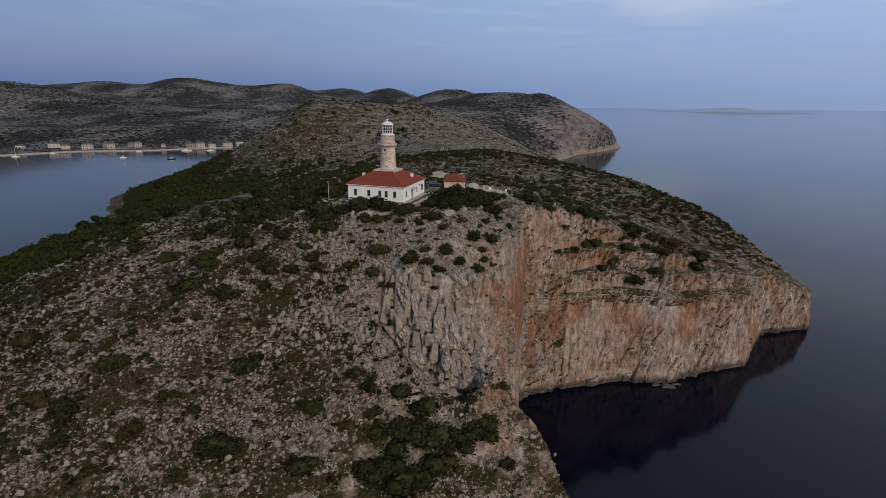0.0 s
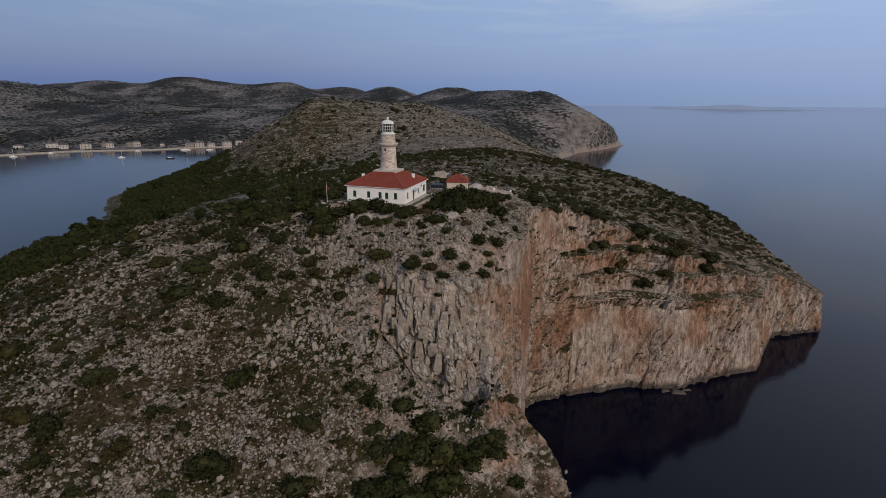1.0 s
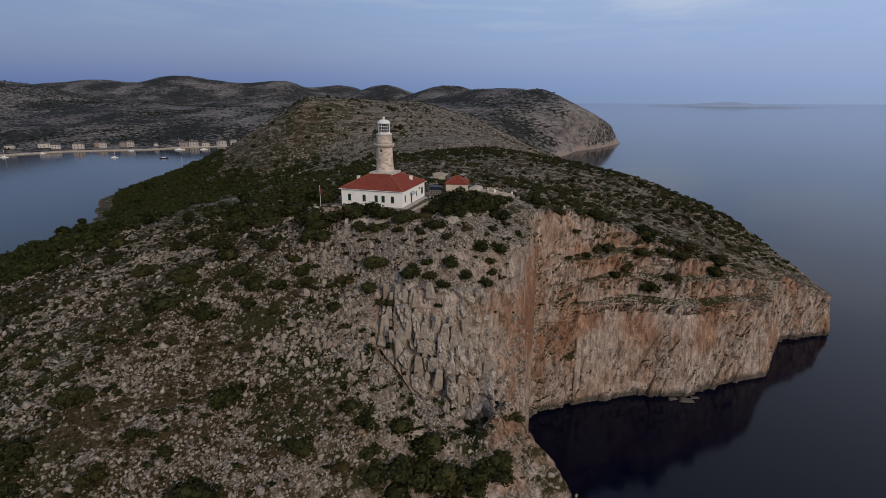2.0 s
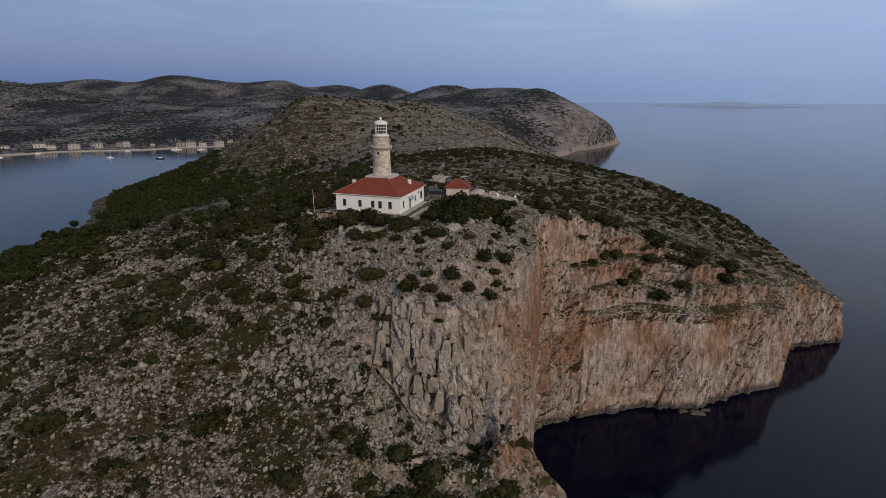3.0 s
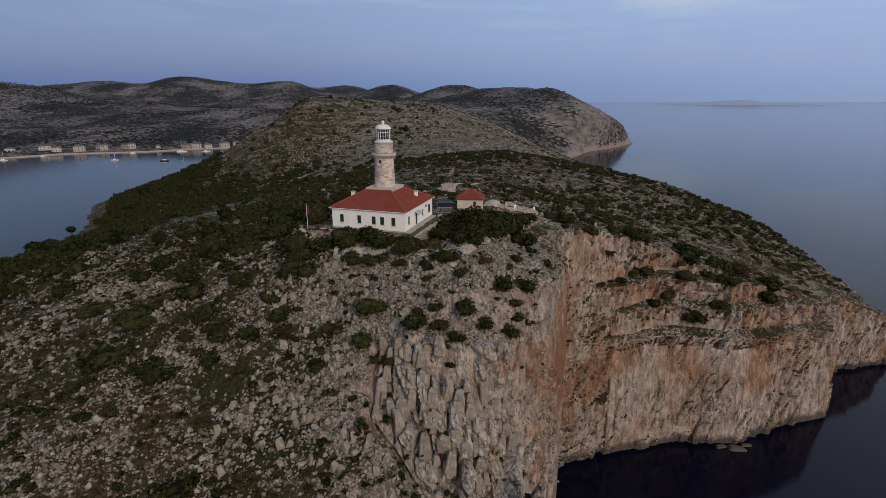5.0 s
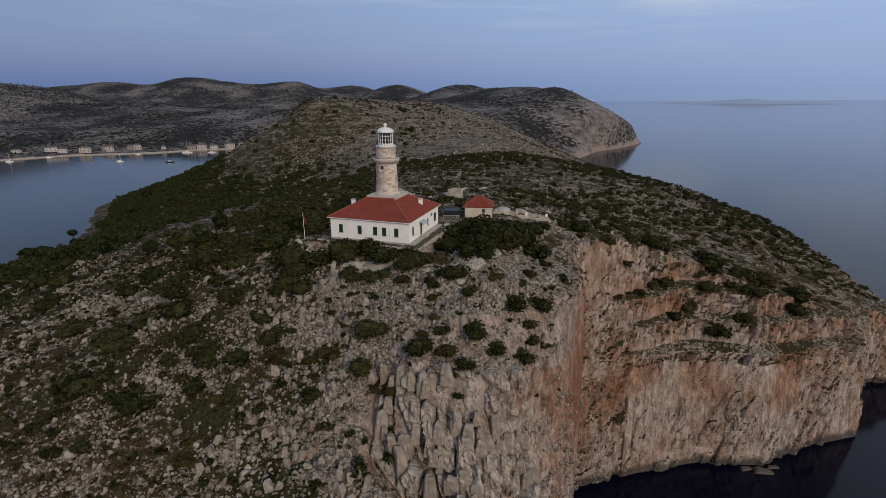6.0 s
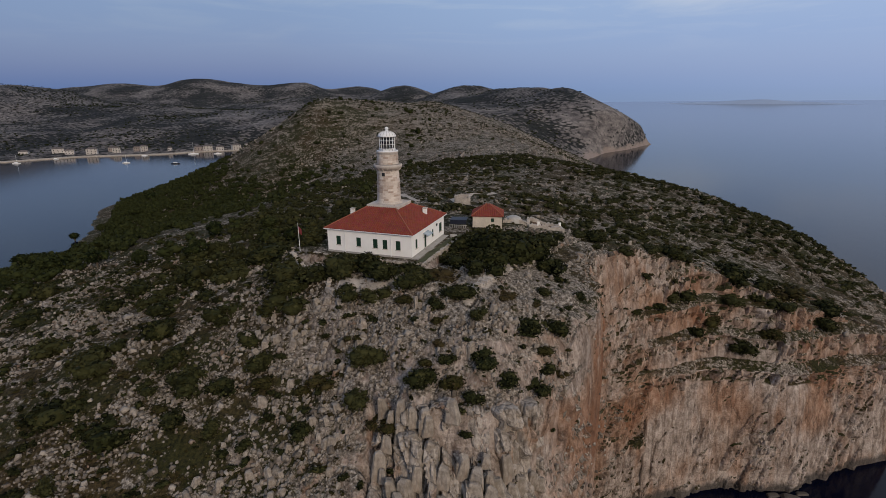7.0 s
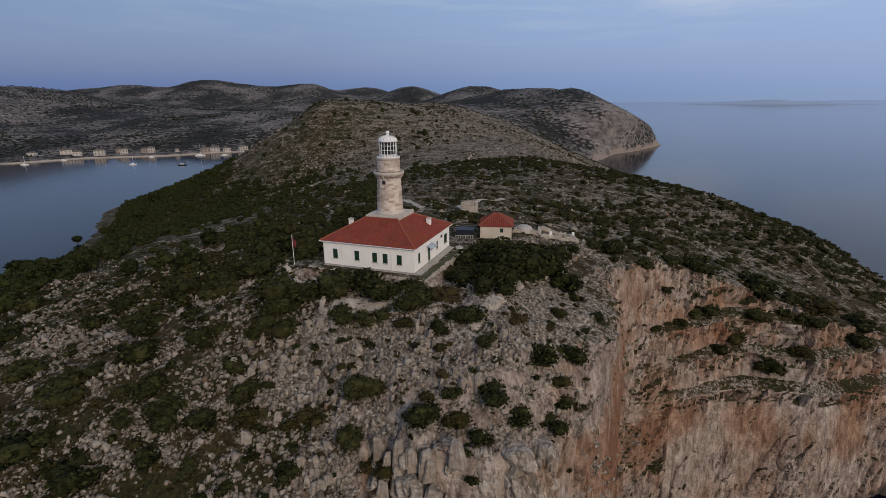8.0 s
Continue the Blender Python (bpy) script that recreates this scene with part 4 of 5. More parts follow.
def from_house(x, y, z=0.0):
    return tuple(AT @ Vector((x, y, z)))


stone_wall("retaining_wall", [from_house(*c) for c in ((-19.5, -1.3, -0.1), (-8, -1.5, -0.1), (1.2, -1.7, -0.1), (3.0, -1.5, 0.0))], 0.6, 0.6, "rubble retaining wall along the front of the house", 1, down=1.8)
stone_wall("retaining_wall", [from_house(*c) for c in ((3.0, -1.5, 0.1), (3.2, 6, 0.2), (3.5, 13, 0.3), (5.6, 19, 0.5), (9.0, 24.0, 0.8))], 0.9, 0.55, "rubble wall beside the grassy yard", 2, down=1.9)
stone_wall("lookout_wall", [(-25.2, 132.6), (-25.0, 130.0), (-22.8, 128.6), (-19.8, 127.9)], 0.5, 0.7, "low curved rubble wall round a gravel lookout", 3)
stone_wall("lookout_wall", [(-19.0, 128.2), (-15.5, 127.8), (-12.4, 129.3), (-10.4, 132.0)], 0.4, 0.7, "low rubble wall beside shrubs and gravel", 4)
stone_wall("path_wall", [(4.4, 140.0), (2.4, 136.0), (0.2, 131.5), (-1.8, 127.8)], 0.5, 0.9, "broad pale rubble wall beside the footpath", 5)
stone_wall("ruin_wall", [(11.0, 172.0), (11.5, 177.5), (18.5, 178.0), (19.0, 171.5), (11.0, 171.0)], 0.9, 0.6, "roofless ruined stone enclosure", 6)
stone_wall("ruin_wall", [(5.0, 171.5), (10.5, 172.2)], 1.0, 0.6, "crumbled stone wall beside the ruin", 7)
stone_wall("ruin_wall", [(-6.6, 193.2), (-3.0, 193.0), (-2.8, 196.6), (-6.6, 196.8), (-6.6, 193.2)], 2.0, 0.5, "small roofless stone hut in the scrub", 8)
stone_wall("boundary_wall", [(-37, 148.2), (-33.5, 143.8), (-30.0, 140.6)], 0.6, 0.7, "broken rubble wall below the flagpole", 9)


def draped(name, pts, width, mat, label, category, lift=0.07, seed=0):
    """A strip laid on the ground along a line of (east, north), with a ragged edge."""
    pts = np.array(pts, float)
    seg = np.hypot(*(pts[1:] - pts[:-1]).T)
    arc = np.concatenate([[0], np.cumsum(seg)])
    s = np.arange(0, arc[-1], 0.5)
    c = np.stack([np.interp(s, arc, pts[:, k]) for k in (0, 1)], 1)
    t = np.gradient(c, axis=0)
    t /= np.linalg.norm(t, axis=1)[:, None] + 1e-9
    n = np.stack([-t[:, 1], t[:, 0]], 1)
    wid = width * (1 + 0.9 * fbm(np.stack([s / 3, 0 * s + seed, 0 * s], 1), 3, 70 + seed))
    rows = np.linspace(-0.5, 0.5, 7)
    p = c[:, None, :] + n[:, None, :] * (rows[None, :] * wid[:, None])[:, :, None]
    x, y = p[:, :, 0].ravel(), p[:, :, 1].ravel()
    z = land(x, y) + lift - np.tile(np.abs(rows) > 0.45, len(s)) * 0.2
    ob = mesh_grid(name, np.stack([x, y, z], 1), len(s), 7, mat)
    return tagged(ob, label, category, kind="structure")


draped("footpath_1", [(-3.5, 124.5), (-1.0, 129.5), (1.6, 135.0), (3.2, 140.5), (7, 146)], 2.4, GRAVEL, "pale gravel footpath through the scrub", "path", seed=1)
draped("footpath_2", [(-23.5, 130.8), (-17.5, 130.2), (-12.5, 132.2)], 2.6, GRAVEL, "pale gravel lookout", "path", seed=2)
draped("footpath_3", [(-17, 198), (-20, 208), (-24, 216), (-29, 221)], 2.6, GRAVEL, "pale gravel track behind the house", "path", seed=3)
draped("footpath_4", [(-234, 384), (-231, 392), (-229, 402), (-224, 412)], 3.0, GRAVEL, "pale footpath on the wooded slope", "path", 0.6, seed=4)
draped("footpath_5", [(-3, 190), (-8, 203), (-2, 215), (6, 222)], 2.0, GRAVEL, "pale track through the scrub", "path", seed=5)
draped("yard", [from_house(2.1, -1.2)[:2], from_house(2.2, 7)[:2], from_house(2.4, 14)[:2], from_house(4, 19)[:2]], 1.9, GRASS, "short grass strip beside the house", "grass", 0.12, seed=7)
draped("ruin_floor", [(15, 172.0), (15.2, 177.3)], 6.0, EARTH, "bare brown earth inside the ruin", "earth", 0.2, seed=8)

# ---- yard things ----
pole = thing("flagpole", (-35.4, 148.6, ground_at(-35.4, 148.6)), "slender grey flagpole with a limp red and white flag", "flagpole")
part("pole", tube((0, 0, -0.3), (0, 0, 5.6), 0.06, 8, r2=0.04), METAL, pole)
fl = bmesh.new()
for k in range(6):
    x = 0.06 + 0.09 * k
    box((x, -0.06 + 0.08 * (k % 2), 3.6 - 0.07 * k), (x + 0.1, 0.0 + 0.08 * (k % 2), 5.0 - 0.12 * k), bm=fl)
part("flag", fl, RED, pole, "folded red cloth flag")
hut = thing("shelter", (-5.0, 166.3, 70.0), "low shelter under a dark navy tarpaulin", "shelter", turn=-6)
for x in (-1.5, 1.5):
    for y in (-1.2, 1.2):
        part("post", tube((x, y, -0.6), (x, y, 1.7 + 0.2 * (y > 0)), 0.06), IRON, hut)
tb = box((-1.8, -1.5, 1.72), (1.8, 1.5, 1.8), 0.03)
box((-1.75, -1.52, 0.9), (1.75, -1.46, 1.75), bm=tb)
part("tarpaulin", tb, TARP, hut, "dark navy tarpaulin sheet")
for k in range(8):
    part("rail", box((-1.9 + 0.5 * k, -1.62, -0.3), (-1.78 + 0.5 * k, -1.55, 0.75)), CONCRETE, hut)
part("rail", box((-1.95, -1.66, 0.6), (2.0, -1.60, 0.7)), CONCRETE, hut)
tank = thing("well_ring", from_house(2.3, 16.8, 0.0), "pale round concrete well ring in the yard", "well")
part("ring", lathe([(0.75, -0.5), (0.75, 0.35), (0.55, 0.37), (0.55, 0.1)], 20), CONCRETE, tank)
dome2 = thing("cistern", (7.6, 173.2, ground_at(7.6, 173.2)), "low rounded grey cistern beside the ruin", "cistern")
part("vault", lathe([(2.0, -0.8), (2.0, 0.5), (1.7, 1.1), (1.0, 1.45), (0.1, 1.55)], 20), CONCRETE, dome2)
for x, y in ((13.2, 171.4), (19.2, 177.8)):
    bl = thing("marker_stone", (x, y, ground_at(x, y)), "small whitewashed marker stone on the ruin wall", "marker", "markers")
    part("stone", box((-0.28, -0.28, 0.2), (0.28, 0.28, 1.5), 0.08), WHITE, bl)


# ---- plants ----
LEAF = foliage("evergreen_leaves", (0.004, 0.0048, 0.0018), (0.026, 0.029, 0.0100), (0.050, 0.048, 0.018))
LEAF_DRY = foliage("dry_scrub_leaves", (0.010, 0.0085, 0.003), (0.043, 0.039, 0.012), (0.056, 0.038, 0.019))
LEAF_PINE = foliage("pine_needles", (0.003, 0.0050, 0.0018), (0.018, 0.025, 0.0075), (0.036, 0.040, 0.013))


def clump(rg, lumps, leaves, leaf, low=0.0, flatness=0.8):
    """Leaf quads over overlapping lumps, with a dark twiggy heart to each; about one unit in radius."""
    centres = []
    for k in range(lumps):
        a, d = rg.uniform(0, 6.28), rg.uniform(0.05, 0.62)
        r = rg.uniform(0.30, 0.52)
        centres.append((d * math.cos(a), d * math.sin(a), low + r * 0.75 + rg.uniform(0, 0.38) * (1 - d), r))
    vs, fs = [], []
    for cx, cy, cz, r in centres:
        rows, cols = 4, 7
        base = len(vs)
        for i in range(rows + 1):
            th = math.pi * i / rows
            for j in range(cols):
                ph = 6.283 * j / cols
                rr = r * 0.80 * rg.uniform(0.8, 1.1)
                vs.append((cx + rr * math.sin(th) * math.cos(ph), cy + rr * math.sin(th) * math.sin(ph), (cz + rr * math.cos(th)) * flatness))
        for i in range(rows):
            for j in range(cols):
                fs.append((base + i * cols + j, base + (i + 1) * cols + j, base + (i + 1) * cols + (j + 1) % cols, base + i * cols + (j + 1) % cols))
        for k in range(leaves):
            n = Vector((rg.gauss(0, 1), rg.gauss(0, 1), rg.gauss(0.25, 1))).normalized()
            c = Vector((cx, cy, cz)) + n * r * rg.uniform(0.72, 1.16)
            if c.z < -0.02:
                continue
            t = Vector((rg.gauss(0, 1), rg.gauss(0, 1), rg.gauss(0, 1)))
            nn = (n + 0.9 * Vector((rg.gauss(0, 1), rg.gauss(0, 1), rg.gauss(0, 1)))).normalized()
            t = (t - nn * t.dot(nn)).normalized()
            b = nn.cross(t)
            sz = leaf * rg.uniform(0.6, 1.3)
            base = len(vs)
            for u, w2 in ((-1, -0.45), (0.2, -0.75), (1, 0.3), (-0.3, 0.8)):
                q = c + t * u * sz + b * w2 * sz
                vs.append((q.x, q.y, max(q.z, -0.05) * flatness))
            fs.append((base, base + 1, base + 2, base + 3))
    return np.array(vs), np.array(fs)


def quad_mesh(name, verts, quads, mat):
    me = bpy.data.meshes.new(name)
    me.vertices.add(len(verts))
    me.vertices.foreach_set("co", np.asarray(verts, np.float32).ravel())
    me.loops.add(quads.size)
    me.loops.foreach_set("vertex_index", np.asarray(quads, np.int32).ravel())
    me.polygons.add(len(quads))
    me.polygons.foreach_set("loop_start", np.arange(0, quads.size, 4, dtype=np.int32))
    me.polygons.foreach_set("loop_total", np.full(len(quads), 4, np.int32))
    me.update(calc_edges=True)
    me.materials.append(mat)
    return me


def spread_out(name, forms, x, y, size, squash, mat, label, category, rg, lift=0.0):
    """Many copies of a few forms, joined into one mesh of kind stuff."""
    z = land(x, y) + lift
    pick = rg.integers(0, len(forms), len(x))
    vv, ff, count = [], [], 0
    for k, (fv, fq) in enumerate(forms):
        idx = np.where(pick == k)[0]
        if not len(idx):
            continue
        a = rg.uniform(0, 6.28, len(idx))
        c, s_ = np.cos(a)[:, None], np.sin(a)[:, None]
        sc = size[idx][:, None]
        stretch = rg.uniform(0.8, 1.25, len(idx))[:, None]
        px_ = (fv[None, :, 0] * c - fv[None, :, 1] * s_) * sc * stretch + x[idx][:, None]
        py_ = (fv[None, :, 0] * s_ + fv[None, :, 1] * c) * sc / stretch + y[idx][:, None]
        pz_ = fv[None, :, 2] * sc * squash[idx][:, None] + z[idx][:, None] - 0.06 * sc
        vv.append(np.stack([px_, py_, pz_], 2).reshape(-1, 3))
        ff.append((fq[None] + (np.arange(len(idx)) * len(fv))[:, None, None]).reshape(-1, fq.shape[1]) + count)
        count += len(idx) * len(fv)
    me = quad_mesh(name, np.concatenate(vv), np.concatenate(ff), mat)
    return tagged(new(name, me), label, category, kind="stuff")


SLOPE_SHRUBS = [(-32.3, 129.3, 3), (-43.5, 131.2, 2.5), (-57.9, 138.3, 2.7), (-73.8, 146.3, 2.5), (-71.8, 152.6, 2.6), (-50.5, 139.7, 1.9), (-53, 128.7, 2.8), (-60.7,
    127, 2), (-61.7, 123.1, 3), (-74.8, 131.5, 3), (-95, 149.1, 2.6), (-47.5, 122.9, 2.2), (-51.7, 123.1, 1.8), (-36.9, 125.1, 1.7), (-43.8, 119, 2.8), (-37.9, 117.9,
    2.1), (-33.3, 120.9, 1.9), (-30.4, 121.3, 0.8), (-31.4, 117.9, 1.6), (-36.8, 112.5, 1.4), (-43.6, 113.5, 1.7), (-61.1, 114.1, 3.2), (-51.7, 111.6, 2.9), (-32.2,
    110.4, 1.2)]
HOUSE_SHRUBS = [(-34.2, 138.4, 3.6), (-48.3, 146.6, 3), (-59.6, 151, 2.5), (-42.8, 152.9, 3.8), (-33.8, 153.4, 2.4), (-102, 163, 3), (25.1, 170.7, 2.2), (27.9, 172.1,
    1.4), (16.9, 164.6, 1.5), (-2.6, 145.4, 3), (13, 158.2, 2.6), (2.4, 149.6, 3.4), (6.6, 152, 3.2), (-3.6, 140.8, 2.6), (0.2, 139.6, 2.8), (9.4, 149.5, 3), (-6.2, 146,
    1.8), (-4.6, 150.2, 2), (-2.8, 154, 2), (-0.6, 157.4, 2.2)]
BROW_SHRUBS = [(-21.6, 128.1, 1.8), (-16.6, 127.3, 1.9), (-12, 126, 1.6), (-8, 124.7, 1.3), (-10.8, 128.9, 2.4), (-7.1, 134, 2.7), (-3.9, 126.3, 2), (-16.4, 131.5, 2),
    (-13.4, 139.5, 2.1), (-20, 134.6, 3.1), (-24.4, 134.4, 3.2), (-28.2, 134.9, 2.5), (-31.8, 132, 2.2), (-0.3, 134.8, 2.6), (2.4, 129.7, 1.6), (7.6, 146.2, 3.9), (12.4,
    145.4, 2.8), (2.7, 144.4, 3.8), (-2, 151.6, 3.3), (9.4, 134.3, 1), (16.1, 137.5, 1.2), (25.2, 164.8, 1)]
CRAG_SHRUBS = [(13.5, 133.1, 0.7), (-1.3, 122.2, 1.2), (0.1, 119.9, 0.7), (6.5, 123.3, 2.2), (10.3, 126.2, 2), (7.9, 121.8, 1.7), (8.9, 120.8, 1.5), (-0.6, 116.5, 1.9),
    (-4.3, 114, 2), (-8.1, 116.4, 1.1), (-9, 114.5, 1.7), (-2, 113.7, 1.6), (2.8, 116, 1.7), (6.8, 117.6, 1.6), (11, 122.4, 0.8), (-5.4, 116.2, 1.1), (-16.6, 118.8, 1.9),
    (-22.6, 117.2, 2), (-25.5, 116.7, 1.4), (-17.8, 113.8, 1.8), (-14.2, 112.1, 1.9), (-24.6, 111.4, 1.7)]
LEDGE_SHRUBS = [(46.8, 179.3, 3), (49.5, 176.9, 3.4), (41.8, 176.8, 1.8), (57.7, 178, 2.8), (43.3, 172.2, 1.3), (53.6, 173.9, 1.8), (66.2, 175.6, 3.2), (74.1, 176.5,
    3.2), (64.3, 180.8, 2.6), (67.6, 187.8, 3.8), (74.6, 187, 2.8), (82.4, 186.9, 4.4), (77, 180.7, 2.8), (91.8, 185.3, 3), (95.2, 189.9, 3), (33.9, 178.9, 1.6)]
FOREGROUND_SHRUBS = [(6.7, 88.7, 3), (-26.3, 85.5, 2), (-71.9, 84.1, 2.5), (3.2, 96.4, 1.3), (-14.1, 87.8, 1.8), (-19.1, 85, 1.6), (-54.2, 87.8, 1.9), (-57.5, 81.1, 2.5),
    (-80.7, 86.9, 2.8), (-70.8, 78.7, 2.2), (-68.3, 93.4, 2.5), (-95.1, 104.4, 3.2), (-40.1, 104, 1.8), (-31.8, 96.3, 1.5), (-6, 88, 3.4), (2.4, 87.4, 2.8)]
HOLLOW_SHRUBS = [(-9, 92.4, 2.5), (-3.7, 91.7, 3.3), (-10.7, 86.6, 3.4), (-1.3, 88, 3.9), (-10.3, 82.8, 3.6), (-15, 78.8, 3.5), (-1.7, 84.3, 3.5), (-6.9, 80.2, 4), (3.8,
    89, 2.3), (8.4, 90.3, 2.3), (-18.3, 93.3, 1.7), (-15.2, 91.5, 1.9), (12.8, 86.2, 1.6), (-26, 77.4, 2.8), (-46.6, 75.3, 1.9), (-41, 79.5, 2.9), (-40.7, 94.1, 2.7)]
rp = random.Random(11)
rg = np.random.default_rng(7)


def plant(kind, forms, mat, label, category, group, stem_h):
    """One plant of each form, to be copied: a crown of leaves over a short branching stem."""
    made = []
    for fv, fq in forms:
        ob = new(kind)
        crown = new("crown", quad_mesh("crown", fv, fq, mat))
        crown.parent = ob
        st = bmesh.new()
        for k in range(3):
            a = 2.1 * k + rp.uniform(0, 1)
            tube((0.04 * math.cos(a), 0.04 * math.sin(a), -0.15), (0.3 * math.cos(a), 0.3 * math.sin(a), stem_h), 0.05, 5, st, 0.025)
        part("stem", st, BARK, ob)
        tagged(ob, label, category, group)
        made.append(ob)
    return made


green_forms = [clump(rp, lumps, 110, 0.085) for lumps in (5, 6, 7, 8)]
dry_forms = [clump(rp, lumps, 100, 0.075, flatness=0.6) for lumps in (4, 5, 6)]
green = plant("shrub", green_forms, LEAF, "rounded dark evergreen shrub growing among pale stones", "shrub", "evergreen shrubs", 0.4)
dry = plant("scrub_bush", dry_forms, LEAF_DRY, "low olive brown dry bush on stony ground", "shrub", "dry bushes", 0.25)
spots = [(*c, True) for c in SLOPE_SHRUBS + HOUSE_SHRUBS + BROW_SHRUBS + CRAG_SHRUBS + LEDGE_SHRUBS + FOREGROUND_SHRUBS + HOLLOW_SHRUBS]
taken = [(c[0], c[1], c[2]) for c in spots]
tries = 0
while len(spots) < 298 and tries < 9000:
    tries += 1
    x, y = rp.uniform(-125, 14), rp.uniform(72, 178)
    r = rp.choice((0.5, 0.7, 0.9, 1.1, 1.4, 1.9))
    if math.hypot(x + 20, y - 150) < 17 or y > 150 + max(0, -45 - x) * 0.6 or any(math.hypot(x - a, y - b) < 0.8 * (c + r) for a, b, c in taken):
        continue
    if float(inland(np.array([x]), np.array([y]))[0]) < 4:
        continue
    thick = float(fbm(np.array([[x / 22, y / 22, 0.0]]), 3, 13)[0]) + 0.18 * (x < -60)
    if thick < rp.uniform(-0.25, 0.25):
        continue
    spots.append((x, y, r, False))
    taken.append((x, y, r))
zs = land([c[0] for c in spots], [c[1] for c in spots])
used = set()
for (x, y, r, known), z in zip(spots, zs):
    src = rp.choice(green if rp.random() < (0.85 if known else 0.35) else dry)
    sc = r * (1.46 if known else 1.1)
    m = pose(x, y, float(z) - 0.12 * r, rp.uniform(-6, 6), rp.uniform(-6, 6), rp.uniform(0, 360))
    if src in used:
        ob = copy_thing(src, m)
    else:
        ob, src.matrix_basis = src, m
        used.add(src)
    ob.scale = (sc * rp.uniform(0.9, 1.15), sc * rp.uniform(0.9, 1.15), sc * rp.uniform(0.75, 1.0))
for src in green + dry:
    if src not in used:
        for o in (*src.children, src):
            bpy.data.objects.remove(o)

small_forms = [clump(rp, 3, 26, 0.15) for _ in range(5)]
far_forms = [clump(rp, 2, 9, 0.30) for _ in range(4)]


def sow(n, x0, x1, y0, y1, keep):
    """n random places in a stretch of the plan, kept by a rule that gives a chance for each."""
    x, y = rg.uniform(x0, x1, n), rg.uniform(y0, y1, n)
    ok = rg.uniform(0, 1, n) < keep(x, y)
    return x[ok], y[ok]


def wood(x, y, scale, seed):
    return fbm(np.stack([x / scale, y / scale, 0 * x], 1), 3, seed)


def clear(x, y):
    """Nought where buildings, yard, paths and bare rock faces are."""
    c = (np.hypot((x + 17.5) / 1.15, y - 150.5) > 13.5) & (np.hypot(x - 1.5, y - 167) > 6.2) & (np.hypot(x - 15, y - 174.5) > 5.5) & (np.hypot(x + 5, y - 166) > 4.5) & (np.hypot(x + 4.8, y - 195) > 4)
    for ax, ay, bx, by, wd in ((-3.5, 124, 4, 141, 2.4), (-24, 131, -12, 131, 2.4), (-8, 163, -12, 178, 2.2), (-12, 178, -27, 230, 2.2), (-3, 190, -8, 203, 1.8), (-8, 203, 6, 222, 1.8), (15, 152, 27, 171, 2), (-6, 156, 2, 165, 3.5)):
        u = np.clip(((x - ax) * (bx - ax) + (y - ay) * (by - ay)) / ((bx - ax) ** 2 + (by - ay) ** 2), 0, 1)
        c &= np.hypot(ax + u * (bx - ax) - x, ay + u * (by - ay) - y) > wd
    return c & (land(x, y, False) > 3)


# scrub of the plateau behind and beside the house
x, y = sow(9000, -75, 190, 150, 345, lambda x, y: clear(x, y) * (inland(x, y) > 15) * (np.hypot((x - 14) / 1.0, (y - 150) / 1.6) > 15) * np.clip(0.55 + 2.4 * wood(x, y, 30, 14), 0.10, 1))
spread_out("scrub", small_forms, x, y, 0.7 + 2.3 * rg.uniform(0, 1, len(x)) ** 1.5, rg.uniform(0.5, 0.9, len(x)), LEAF, "dense low evergreen scrub covering the plateau", "scrub", rg)
x, y = sow(3600, -75, 190, 150, 345, lambda x, y: clear(x, y) * (inland(x, y) > 13) * np.clip(0.5 - 1.6 * wood(x, y, 30, 14), 0.1, 1))
spread_out("dry_scrub", small_forms, x, y, rg.uniform(0.5, 1.4, len(x)), rg.uniform(0.4, 0.7, len(x)), LEAF_DRY, "olive brown dry scrub between stones", "scrub", rg)
# small tufts on the stony slope
x, y = sow(9000, -150, 16, 66, 200, lambda x, y: clear(x, y) * (inland(x, y) > 3) * (scarp(x, y)[1] < 0.6) * (y < 160 + np.maximum(0, -45 - x)) * np.clip(0.32 + 1.8 * wood(x, y, 18, 15) + 0.3 * (x < -70), 0.03, 1))
spread_out("grass_tufts", small_forms, x, y, rg.uniform(0.25, 0.9, len(x)), rg.uniform(0.4, 0.8, len(x)), LEAF_DRY, "small dry tufts scattered among stones", "grass", rg)
# middling shrubs between the large ones on the slope
x, y = sow(3400, -150, 14, 68, 175, lambda x, y: clear(x, y) * (inland(x, y) > 4) * (y < 152 + 0.6 * np.maximum(0, -45 - x)) * np.clip(0.30 + 1.6 * wood(x, y, 20, 22) + 0.55 * np.clip((-45 - x) / 40, 0, 1), 0.04, 1))
spread_out("slope_scrub", small_forms, x, y, 0.6 + 1.0 * rg.uniform(0, 1, len(x)) ** 1.6, rg.uniform(0.7, 1.0, len(x)), LEAF, "dark rounded shrubs dotted among stones", "scrub", rg)
# wooded slope down to the inner bay
x, y = sow(21000, -335, -34, 150, 560, lambda x, y: clear(x, y) * np.clip((60 - 20 * np.clip((y - 260) / 90, 0, 1) - headland(x, y)) / 12 + 2.2 * wood(x, y, 34, 16), 0.04, 1) * (y > 158 + 0.45 * np.maximum(0, -60 - x) * (x > -110)))
spread_out("woodland", small_forms, x, y, 1.1 + 3.4 * rg.uniform(0, 1, len(x)) ** 1.8, rg.uniform(0.8, 1.35, len(x)), LEAF_PINE, "dense green pine and oak wood on the slope", "wood", rg)
